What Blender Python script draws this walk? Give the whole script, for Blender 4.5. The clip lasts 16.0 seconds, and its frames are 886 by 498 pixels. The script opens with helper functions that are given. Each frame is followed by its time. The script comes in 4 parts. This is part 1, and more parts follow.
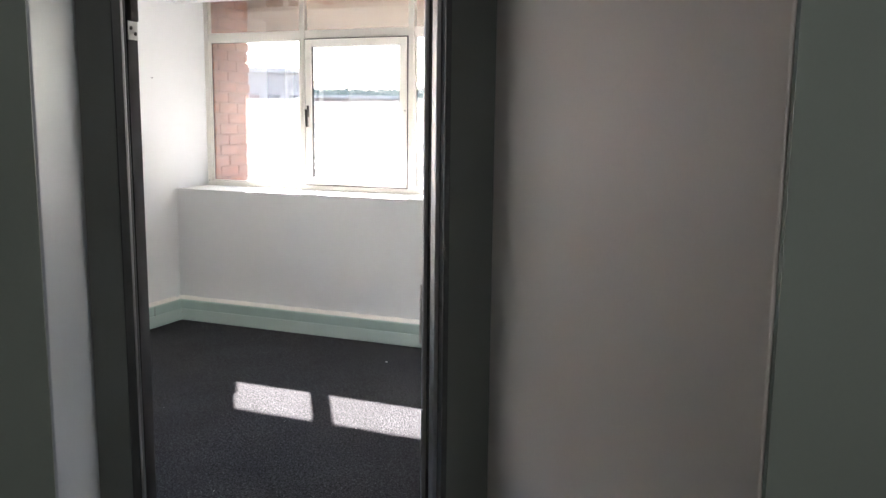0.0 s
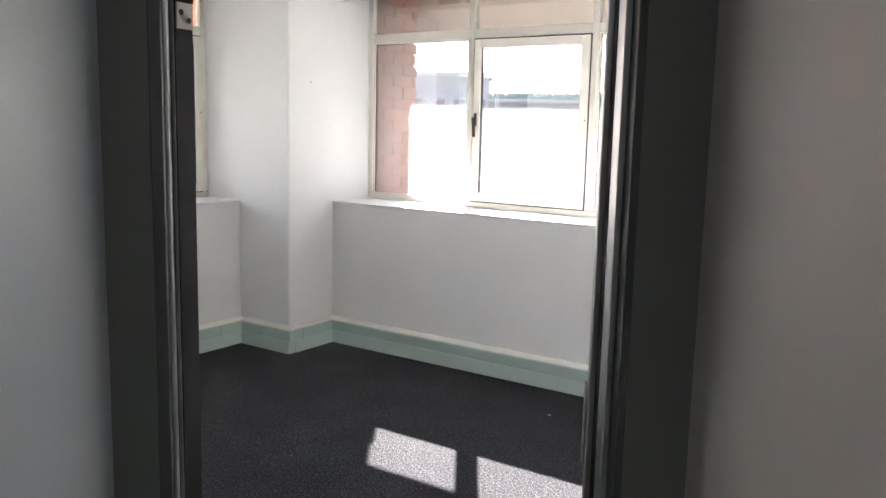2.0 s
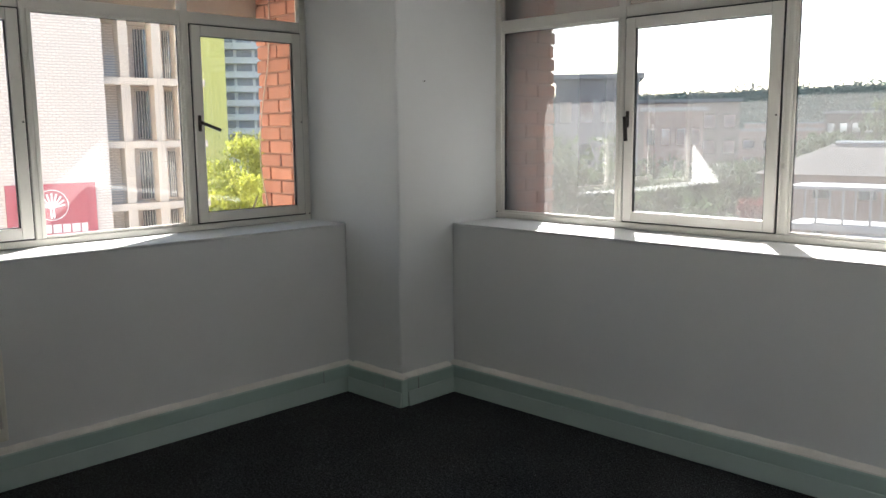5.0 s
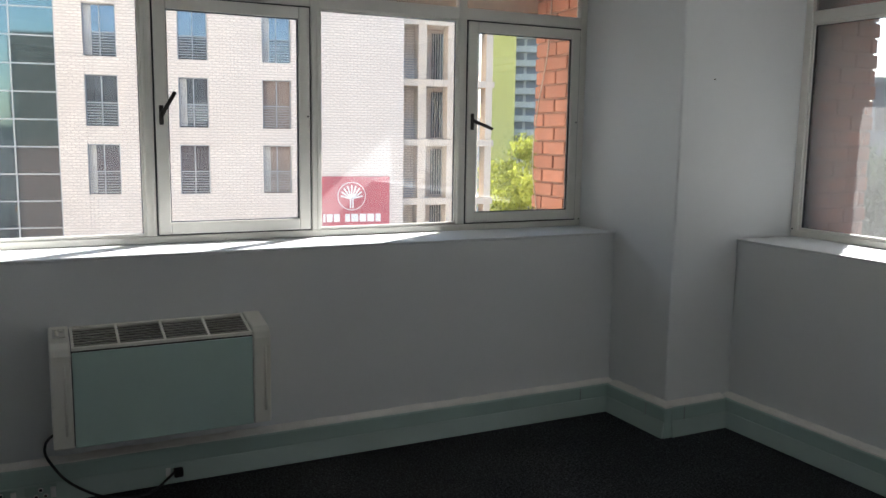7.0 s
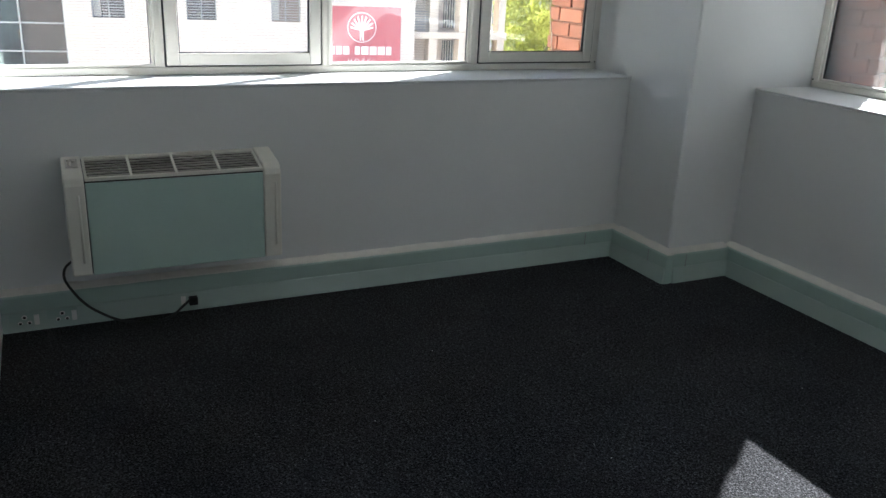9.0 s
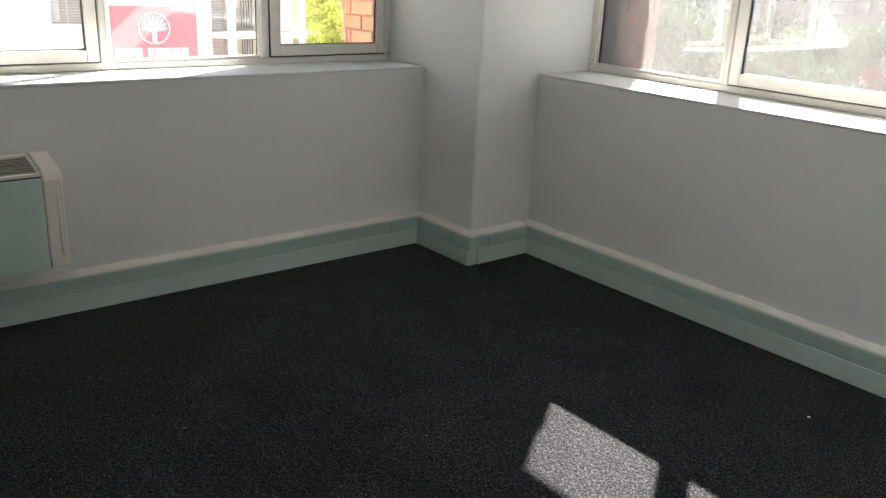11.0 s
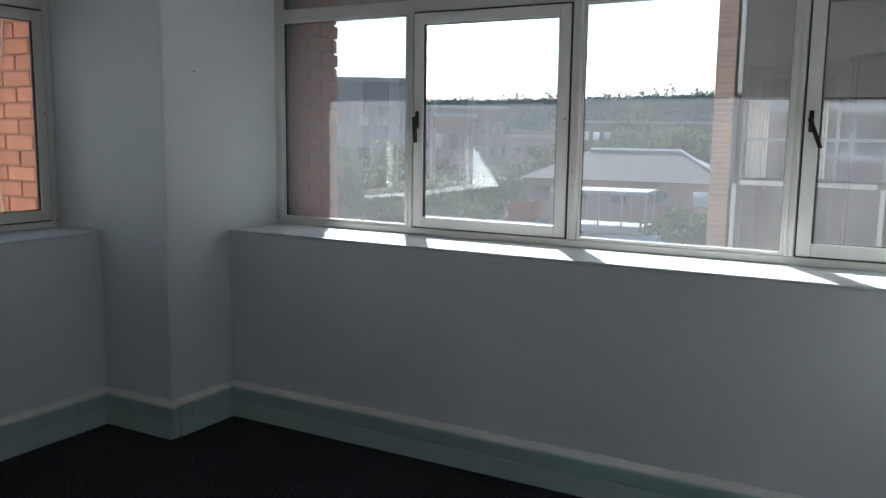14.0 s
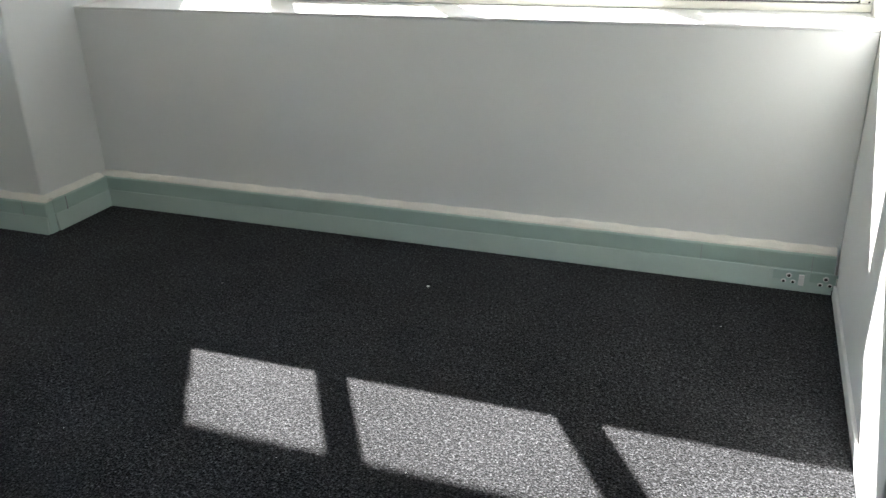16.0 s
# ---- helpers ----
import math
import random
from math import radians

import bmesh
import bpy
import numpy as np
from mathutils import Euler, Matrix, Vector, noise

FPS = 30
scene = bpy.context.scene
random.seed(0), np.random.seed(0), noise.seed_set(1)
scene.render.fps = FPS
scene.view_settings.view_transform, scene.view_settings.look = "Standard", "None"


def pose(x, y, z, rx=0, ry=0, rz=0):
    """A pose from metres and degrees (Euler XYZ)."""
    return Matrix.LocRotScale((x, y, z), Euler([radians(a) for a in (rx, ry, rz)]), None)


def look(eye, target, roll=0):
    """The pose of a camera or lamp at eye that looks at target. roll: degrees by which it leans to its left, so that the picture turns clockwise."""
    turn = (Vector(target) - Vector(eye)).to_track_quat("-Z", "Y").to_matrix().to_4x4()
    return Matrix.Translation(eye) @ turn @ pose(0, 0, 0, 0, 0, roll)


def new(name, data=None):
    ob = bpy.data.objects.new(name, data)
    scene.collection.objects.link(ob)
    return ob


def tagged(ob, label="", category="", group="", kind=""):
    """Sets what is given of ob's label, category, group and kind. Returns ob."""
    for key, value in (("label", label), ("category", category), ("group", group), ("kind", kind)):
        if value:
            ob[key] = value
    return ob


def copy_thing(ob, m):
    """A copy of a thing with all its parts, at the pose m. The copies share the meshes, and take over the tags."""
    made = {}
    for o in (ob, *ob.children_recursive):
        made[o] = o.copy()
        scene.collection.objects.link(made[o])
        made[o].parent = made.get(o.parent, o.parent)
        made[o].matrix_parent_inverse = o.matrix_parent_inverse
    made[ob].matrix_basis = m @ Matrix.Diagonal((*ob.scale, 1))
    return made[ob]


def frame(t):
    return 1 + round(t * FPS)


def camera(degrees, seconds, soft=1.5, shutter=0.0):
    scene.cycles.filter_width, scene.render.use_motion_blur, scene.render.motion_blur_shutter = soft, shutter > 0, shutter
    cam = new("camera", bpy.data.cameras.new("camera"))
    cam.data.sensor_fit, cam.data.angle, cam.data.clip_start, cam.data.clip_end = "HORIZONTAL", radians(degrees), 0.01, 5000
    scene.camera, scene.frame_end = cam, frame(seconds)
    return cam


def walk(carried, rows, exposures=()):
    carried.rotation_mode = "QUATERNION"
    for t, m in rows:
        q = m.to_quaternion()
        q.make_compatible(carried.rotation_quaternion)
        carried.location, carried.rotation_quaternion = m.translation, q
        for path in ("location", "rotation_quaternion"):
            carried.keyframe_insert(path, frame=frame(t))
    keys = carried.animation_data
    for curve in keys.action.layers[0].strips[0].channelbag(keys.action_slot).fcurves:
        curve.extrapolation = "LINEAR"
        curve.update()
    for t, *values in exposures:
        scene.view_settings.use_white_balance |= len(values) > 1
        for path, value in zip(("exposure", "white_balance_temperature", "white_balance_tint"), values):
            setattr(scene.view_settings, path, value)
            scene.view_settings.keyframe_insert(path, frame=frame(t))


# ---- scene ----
cam = camera(56.3, 16.0)
PATH = [
    (0.0, (4.140, -4.568, 1.477), (3.406, -2.731, 1.180), 0.66),
    (0.5, (4.131, -4.337, 1.500), (3.277, -2.550, 1.220), 1.57),
    (1.0, (4.147, -4.166, 1.509), (3.146, -2.457, 1.224), 1.61),
    (1.5, (4.043, -4.033, 1.507), (2.962, -2.377, 1.214), 1.42),
    (2.0, (3.859, -3.873, 1.520), (2.746, -2.238, 1.225), 1.36),
    (2.5, (3.782, -3.736, 1.507), (2.649, -2.116, 1.208), 1.19),
    (3.0, (3.720, -3.474, 1.514), (2.506, -1.915, 1.210), 0.40),
    (5.5, (3.201, -2.947, 1.509), (1.717, -1.635, 1.233), -0.43),
    (6.0, (3.132, -2.867, 1.505), (1.526, -1.707, 1.230), -0.35),
    (6.5, (3.095, -2.844, 1.502), (1.410, -1.803, 1.229), 0.13),
    (7.0, (3.115, -2.811, 1.503), (1.341, -1.932, 1.225), 0.85),
    (7.5, (3.142, -2.808, 1.506), (1.327, -2.020, 1.219), 1.06),
    (8.0, (3.134, -2.816, 1.518), (1.315, -2.074, 1.147), 1.63),
    (8.5, (3.113, -2.823, 1.524), (1.345, -2.082, 0.953), 1.87),
    (11.0, (3.170, -2.779, 1.494), (1.703, -1.580, 0.852), 2.57),
    (11.5, (3.131, -2.820, 1.497), (1.724, -1.479, 1.025), 2.72),
    (12.0, (3.122, -2.848, 1.497), (1.764, -1.416, 1.171), 1.72),
    (12.5, (3.115, -2.840, 1.495), (1.770, -1.385, 1.222), 1.13),
    (13.0, (3.108, -2.827, 1.497), (1.865, -1.284, 1.227), 0.83),
    (13.5, (3.099, -2.801, 1.498), (1.979, -1.167, 1.224), 0.58),
    (14.0, (3.069, -2.791, 1.496), (2.105, -1.060, 1.220), 0.76),
    (14.5, (3.053, -2.781, 1.495), (2.237, -0.978, 1.205), 0.84),
    (15.0, (3.055, -2.767, 1.493), (2.369, -0.934, 1.083), 0.07),
    (15.5, (3.074, -2.762, 1.475), (2.406, -0.976, 0.873), -1.04),
    (16.0, (3.076, -2.781, 1.454), (2.420, -1.068, 0.657), -1.50),
]
EXPOSURES = [
    (0, 3.88, 6450, 19), (2, 3.8, 6450, 19), (3.2, 3.62, 6550, 18), (4.4, 2.78, 6550, 16), (5.5, 1.9, 6200, 13), (7, 1.92, 6100, 13), (8, 2.08, 5900, 11),
    (8.7, 2.25, 5850, 10), (10.8, 3.0, 6600, 13), (11, 2.9, 6600, 13), (11.5, 2.1, 6750, 14), (12, 1.8, 6600, 13), (12.6, 1.68, 6300, 12),
    (13.2, 1.58, 6000, 11), (14.6, 1.48, 5550, 9), (15.1, 1.72, 5650, 9), (15.6, 2.58, 6050, 10), (16, 3.3, 6350, 10),
]
walk(cam, [(t, look(eye, target, roll)) for t, eye, target, roll in PATH], EXPOSURES)

# ---- world, sun ----
SUN_TO = Vector((-0.640, 1.0, 0.8545)).normalized()
world = bpy.data.worlds.new("sky")
scene.world = world
world.use_nodes = True
wnt = world.node_tree
sky = wnt.nodes.new("ShaderNodeTexSky")
sky.sky_type, sky.sun_disc = "NISHITA", False
sky.sun_elevation = math.asin(SUN_TO.z)
sky.sun_rotation = math.atan2(SUN_TO.x, SUN_TO.y) % (2 * math.pi)
sky.dust_density, sky.air_density = 0.6, 1.0
wnt.links.new(sky.outputs[0], wnt.nodes["Background"].inputs[0])
wnt.nodes["Background"].inputs[1].default_value = 0.122
sun_data = bpy.data.lights.new("sun", "SUN")
sun_data.energy, sun_data.angle, sun_data.color = 4.6, radians(0.53), (1.0, 0.965, 0.91)
new("sun", sun_data).matrix_world = look(SUN_TO * 60, (0, 0, 0))


# ---- materials ----
def mat(name, color, rough=0.6, metal=0.0, var=0.12, scale=6.0, fine=120.0, bump=0.15, dist=0.002, dark=None, coat=0.0, spread=0.0):
    """Painted or raw surface: two scales of colour variation, a fine relief, and a spread of tone from piece to piece."""
    m = bpy.data.materials.new(name)
    m.use_nodes = True
    n, l = m.node_tree.nodes, m.node_tree.links
    b = n["Principled BSDF"]
    b.inputs["Roughness"].default_value, b.inputs["Metallic"].default_value = rough, metal
    b.inputs["Coat Weight"].default_value = coat
    tc = n.new("ShaderNodeTexCoord")
    big, small = n.new("ShaderNodeTexNoise"), n.new("ShaderNodeTexNoise")
    for tex, s, d in ((big, scale, 5), (small, fine, 2)):
        tex.inputs["Scale"].default_value, tex.inputs["Detail"].default_value = s, d
        l.new(tc.outputs["Object"], tex.inputs["Vector"])
    mixn = n.new("ShaderNodeMix")
    mixn.data_type = "FLOAT"
    mixn.inputs[0].default_value = 0.35
    l.new(big.outputs["Fac"], mixn.inputs[2])
    l.new(small.outputs["Fac"], mixn.inputs[3])
    ramp = n.new("ShaderNodeValToRGB")
    c = Vector(color)
    lo = Vector(dark) if dark else c * (1 - var)
    ramp.color_ramp.elements[0].position, ramp.color_ramp.elements[1].position = 0.3, 0.7
    ramp.color_ramp.elements[0].color = (*lo, 1)
    ramp.color_ramp.elements[1].color = (*[min(1, v) for v in (c * (1 + var * 0.5))], 1)
    l.new(mixn.outputs[0], ramp.inputs[0])
    out = ramp.outputs[0]
    if spread:
        info, hsv, mul = n.new("ShaderNodeObjectInfo"), n.new("ShaderNodeHueSaturation"), n.new("ShaderNodeMapRange")
        mul.inputs[3].default_value, mul.inputs[4].default_value = 1 - spread, 1 + spread
        l.new(info.outputs["Random"], mul.inputs[0])
        l.new(mul.outputs[0], hsv.inputs["Value"])
        l.new(out, hsv.inputs["Color"])
        out = hsv.outputs[0]
    l.new(out, b.inputs["Base Color"])
    bp = n.new("ShaderNodeBump")
    bp.inputs["Strength"].default_value, bp.inputs["Distance"].default_value = bump, dist
    l.new(mixn.outputs[0], bp.inputs["Height"])
    l.new(bp.outputs[0], b.inputs["Normal"])
    return m


def carpet_mat():
    m = mat("carpet", (0.060, 0.061, 0.066), 0.95, 0, 0.3, 3, 150, 0.8, 0.006, dark=(0.004, 0.0042, 0.005))
    n, l = m.node_tree.nodes, m.node_tree.links
    b = n["Principled BSDF"]
    b.inputs["Specular IOR Level"].default_value = 0.15
    b.inputs["Sheen Weight"].default_value, b.inputs["Sheen Roughness"].default_value = 0.04, 0.5
    noise_mix = [x for x in n if x.bl_idname == "ShaderNodeMix"][0]
    noise_mix.inputs[0].default_value = 0.85
    tone = [x for x in n if x.bl_idname == "ShaderNodeValToRGB"][0]
    tone.color_ramp.elements[0].position, tone.color_ramp.elements[1].position = 0.4, 0.66
    tc, vor, rows = n.new("ShaderNodeTexCoord"), n.new("ShaderNodeTexVoronoi"), n.new("ShaderNodeTexNoise")
    vor.inputs["Scale"].default_value = 185
    rows.inputs["Scale"].default_value, rows.inputs["Detail"].default_value = 74, 5
    l.new(tc.outputs["Object"], vor.inputs["Vector"])
    l.new(tc.outputs["Object"], rows.inputs["Vector"])
    old = b.inputs["Base Color"].links[0].from_socket
    mul = n.new("ShaderNodeMix")
    mul.data_type, mul.blend_type = "RGBA", "MULTIPLY"
    mul.inputs[0].default_value = 1.0
    ramp = n.new("ShaderNodeValToRGB")
    ramp.color_ramp.elements[0].color, ramp.color_ramp.elements[1].color = (2.0, 2.0, 2.0, 1), (0.25, 0.25, 0.265, 1)
    ramp.color_ramp.elements[1].position = 0.75
    l.new(vor.outputs["Distance"], ramp.inputs[0])
    l.new(old, mul.inputs[6])
    l.new(ramp.outputs[0], mul.inputs[7])
    pile, ridge = n.new("ShaderNodeMix"), n.new("ShaderNodeValToRGB")
    pile.data_type, pile.blend_type = "RGBA", "MULTIPLY"
    pile.inputs[0].default_value = 0.58
    ridge.color_ramp.elements[0].color, ridge.color_ramp.elements[1].color = (0.0, 0.0, 0.0, 1), (2.6, 2.6, 2.55, 1)
    ridge.color_ramp.elements[0].position, ridge.color_ramp.elements[1].position = 0.33, 0.68
    l.new(rows.outputs["Fac"], ridge.inputs[0])
    l.new(mul.outputs[2], pile.inputs[6])
    l.new(ridge.outputs[0], pile.inputs[7])
    l.new(pile.outputs[2], b.inputs["Base Color"])
    add = n.new("ShaderNodeMath")
    add.operation = "SUBTRACT"
    l.new(rows.outputs["Fac"], add.inputs[0])
    l.new(vor.outputs["Distance"], add.inputs[1])
    bp = b.inputs["Normal"].links[0].from_node
    l.new(add.outputs[0], bp.inputs["Height"])
    return m


def glass_mat(name, dust=0.035, tint=(0.94, 0.96, 0.95), gloss=1.0):
    """A thin pane: clear, with a mirror's share by Fresnel, and a film of dust that the sun lights."""
    m = bpy.data.materials.new(name)
    m.use_nodes = True
    n, l = m.node_tree.nodes, m.node_tree.links
    n.remove(n["Principled BSDF"])
    clear, mirror, film, dif = (n.new("ShaderNodeBsdf" + k) for k in ("Transparent", "Glossy", "Translucent", "Diffuse"))
    clear.inputs[0].default_value = (*tint, 1)
    mirror.inputs["Roughness"].default_value = 0.0
    film.inputs[0].default_value = dif.inputs[0].default_value = (0.85, 0.84, 0.8, 1)
    fres, mul = n.new("ShaderNodeFresnel"), n.new("ShaderNodeMath")
    fres.inputs[0].default_value = 1.5
    mul.operation = "MULTIPLY"
    mul.inputs[1].default_value = 1.6 * gloss
    l.new(fres.outputs[0], mul.inputs[0])
    a, bmix, c = (n.new("ShaderNodeMixShader") for _ in range(3))
    l.new(mul.outputs[0], a.inputs[0])
    l.new(clear.outputs[0], a.inputs[1])
    l.new(mirror.outputs[0], a.inputs[2])
    bmix.inputs[0].default_value = 0.25
    l.new(film.outputs[0], bmix.inputs[1])
    l.new(dif.outputs[0], bmix.inputs[2])
    tc, noi, rng = n.new("ShaderNodeTexCoord"), n.new("ShaderNodeTexNoise"), n.new("ShaderNodeMapRange")
    noi.inputs["Scale"].default_value, noi.inputs["Detail"].default_value = 5, 6
    l.new(tc.outputs["Object"], noi.inputs["Vector"])
    l.new(noi.outputs["Fac"], rng.inputs[0])
    rng.inputs[1].default_value, rng.inputs[2].default_value = 0.3, 0.75
    rng.inputs[3].default_value, rng.inputs[4].default_value = dust * 0.88, dust * 1.15
    l.new(rng.outputs[0], c.inputs[0])
    l.new(a.outputs[0], c.inputs[1])
    l.new(bmix.outputs[0], c.inputs[2])
    l.new(c.outputs[0], n["Material Output"].inputs[0])
    return m


def bond_mat(name, brick, mortar, bw, bh, gap, rough=0.85):
    """Brickwork too far off to be told apart brick by brick."""
    m = mat(name, brick, rough, 0, 0.15, 0.6, 30, 0.2, 0.01)
    n, l = m.node_tree.nodes, m.node_tree.links
    b = n["Principled BSDF"]
    tc, mp, sep, comb, br = (n.new("ShaderNode" + k) for k in ("TexCoord", "Mapping", "SeparateXYZ", "CombineXYZ", "TexBrick"))
    add = n.new("ShaderNodeMath")
    l.new(tc.outputs["Object"], sep.inputs[0])
    l.new(sep.outputs[0], add.inputs[0])
    l.new(sep.outputs[1], add.inputs[1])
    l.new(add.outputs[0], comb.inputs[0])
    l.new(sep.outputs[2], comb.inputs[1])
    l.new(comb.outputs[0], br.inputs["Vector"])
    br.inputs["Scale"].default_value = 1
    br.inputs["Brick Width"].default_value, br.inputs["Row Height"].default_value, br.inputs["Mortar Size"].default_value = bw, bh, gap
    br.inputs["Color2"].default_value = (*[v * 0.86 for v in brick], 1)
    br.inputs["Mortar"].default_value = (*mortar, 1)
    l.new(b.inputs["Base Color"].links[0].from_socket, br.inputs["Color1"])
    l.new(br.outputs[0], b.inputs["Base Color"])
    return m


M_WALL = mat("wall_paint", (0.77, 0.785, 0.775), 0.72, 0, 0.035, 2.2, 160, 0.25, 0.002)
M_CEIL = mat("ceiling_paint", (0.8, 0.79, 0.77), 0.8, 0, 0.04, 2, 90, 0.2, 0.002)
M_CARPET = carpet_mat()
M_TRUNK = mat("trunking_paint", (0.42, 0.55, 0.5), 0.42, 0, 0.05, 4, 200, 0.08, 0.001)
M_LIP = mat("lip_paint", (0.82, 0.8, 0.74), 0.6, 0, 0.1, 12, 120, 0.4, 0.003)
# slightly paler copy of the trunking paint, for the lower covers
M_COVER = mat("trunking_paint_pale", (0.46, 0.57, 0.525), 0.4, 0, 0.05, 4, 200, 0.08, 0.001)
M_FRAME = mat("window_paint", (0.82, 0.8, 0.73), 0.38, 0, 0.06, 9, 150, 0.1, 0.001)
M_GASKET = mat("black_gasket", (0.03, 0.03, 0.032), 0.6, 0, 0.2)
M_HANDLE = mat("black_handle", (0.035, 0.028, 0.024), 0.35, 0.3, 0.3, 30)
M_GLASS_N = glass_mat("dusty_glass", 0.048, gloss=2.4)
M_GLASS_W = glass_mat("window_glass", 0.016)
M_GREEN = mat("corridor_paint", (0.36, 0.42, 0.37), 0.5, 0, 0.04, 2, 140, 0.2, 0.002)
# alcove colours hold light: warm window glow in the beige, skylight in the blue-grey
M_BEIGE = mat("warm_lit_paint", (0.8, 0.745, 0.69), 0.45, 0, 0.04, 2, 140, 0.2, 0.002)
M_PALE = mat("alcove_skylit_paint", (0.60, 0.65, 0.69), 0.45, 0, 0.05, 2, 140, 0.2, 0.002)
M_DARKALU = mat("dark_frame", (0.12, 0.126, 0.124), 0.42, 0.3, 0.12, 12, 200, 0.08, 0.001)
M_ALU = mat("bare_aluminium", (0.7, 0.71, 0.72), 0.32, 0.9, 0.08, 20, 260, 0.08, 0.001)
M_PARTITION = mat("partition_paint", (0.19, 0.205, 0.19), 0.5, 0, 0.06, 3, 160, 0.12, 0.001)
M_LEAF = mat("door_laminate", (0.38, 0.395, 0.41), 0.4, 0, 0.08, 8, 200, 0.08, 0.001)
M_STEEL = mat("brushed_steel", (0.55, 0.54, 0.52), 0.3, 1.0, 0.1, 40, 300, 0.1, 0.0005)
M_TAG = mat("orange_tag", (0.75, 0.36, 0.03), 0.35, 0, 0.08, 40)
M_CREAM = mat("cream_plastic", (0.84, 0.82, 0.74), 0.4, 0, 0.05, 8, 200, 0.06, 0.001)
M_PANEL = mat("heater_panel", (0.5, 0.66, 0.6), 0.4, 0, 0.04, 5, 220, 0.08, 0.001)
M_GRILLE = mat("grille_dark", (0.05, 0.045, 0.04), 0.55, 0, 0.25, 20)
M_SLAT = mat("grille_slat", (0.66, 0.64, 0.58), 0.45, 0, 0.15, 20)
M_CORD = mat("black_cord", (0.03, 0.03, 0.032), 0.5, 0, 0.2)
M_WHITE = mat("white_plastic", (0.86, 0.86, 0.83), 0.35, 0, 0.04, 20)
M_BRICK = mat("red_brick", (0.48, 0.195, 0.115), 0.85, 0, 0.28, 16, 140, 0.6, 0.004, spread=0.16)
M_MORTAR = mat("mortar", (0.3, 0.17, 0.12), 0.95, 0, 0.2, 12, 120, 0.6, 0.004)
M_BUFF = mat("buff_brick", (0.36, 0.25, 0.19), 0.88, 0, 0.25, 10, 120, 0.5, 0.004, spread=0.2)
M_SOFFIT = mat("soffit_plaster", (0.55, 0.47, 0.38), 0.85, 0, 0.12, 3, 80, 0.3, 0.004)
M_CONC = mat("washed_concrete", (0.15, 0.138, 0.122), 0.9, 0, 0.4, 1.3, 45, 0.9, 0.015)
M_TRIMC = mat("pale_concrete", (0.5, 0.49, 0.46), 0.85, 0, 0.12, 3, 60, 0.3, 0.004)
M_RED = bond_mat("far_red_brick", (0.16, 0.068, 0.058), (0.17, 0.12, 0.1), 0.23, 0.085, 0.012)
M_HOTEL = bond_mat("white_brick", (0.86, 0.75, 0.66), (0.58, 0.49, 0.42), 0.32, 0.125, 0.02)
M_SLAB = mat("slab_plaster", (0.68, 0.57, 0.46), 0.8, 0, 0.08, 1, 30, 0.2, 0.004)
M_WING = glass_mat("far_glass", 0.0, (0.12, 0.14, 0.16), 3.0)
M_FARGLASS = mat("window_dark", (0.2, 0.24, 0.29), 0.06, 0.75, 0.4, 0.7, 3, 0.02, 0.001)
# face of the unseen block that bounces sunlight towards the room
M_RENDER = mat("bounce_render", (0.94, 0.85, 0.71), 0.8, 0, 0.08, 0.6, 20, 0.2, 0.004)
M_CURTAIN = mat("curtain_cloth", (0.6, 0.57, 0.52), 0.9, 0, 0.2, 5, 60, 0.3, 0.01)
M_ROOM = mat("blind_brown", (0.3, 0.22, 0.18), 0.9, 0, 0.25, 3, 30, 0.2, 0.01)
M_RAIL = mat("grey_metal", (0.42, 0.43, 0.44), 0.5, 0.6, 0.1, 10)
M_SIGN = mat("sign_red", (0.5, 0.1, 0.12), 0.5, 0, 0.05, 1, 20)
M_SIGNW = mat("sign_white", (0.85, 0.83, 0.8), 0.5, 0, 0.04, 1, 20)
M_CURT = mat("mirror_glass", (0.15, 0.205, 0.22), 0.04, 0.85, 0.06, 0.5, 3, 0.004, 0.01)
M_LIME = mat("lime_render", (0.9, 0.77, 0.22), 0.85, 0, 0.06, 0.3, 10, 0.1, 0.01)
M_TOWER = mat("tower_white", (0.72, 0.71, 0.7), 0.85, 0, 0.06, 0.3, 10, 0.1, 0.01)
M_TOWERW = mat("tower_grey", (0.3, 0.31, 0.34), 0.5, 0, 0.15, 0.5, 10, 0.1, 0.01)
M_ROOF = mat("roof_tiles", (0.17, 0.145, 0.125), 0.85, 0, 0.2, 0.8, 12, 0.4, 0.02)
for dull in (M_ROOF, M_CONC, M_WALL):
    dull.node_tree.nodes["Principled BSDF"].inputs["Specular IOR Level"].default_value = 0.12
M_HOUSE = mat("house_render", (0.27, 0.18, 0.15), 0.85, 0, 0.12, 0.6, 12, 0.2, 0.01)
M_GREYB = mat("grey_block", (0.2, 0.2, 0.21), 0.85, 0, 0.12, 0.2, 6, 0.2, 0.01)
M_BROWNB = mat("brown_grey_block", (0.15, 0.118, 0.105), 0.85, 0, 0.15, 0.3, 8, 0.2, 0.01)
M_GREYP = mat("grey_paint", (0.26, 0.26, 0.26), 0.7, 0, 0.1, 1, 20)
M_BARK = mat("bark", (0.13, 0.095, 0.07), 0.9, 0, 0.3, 6, 60, 0.7, 0.01)


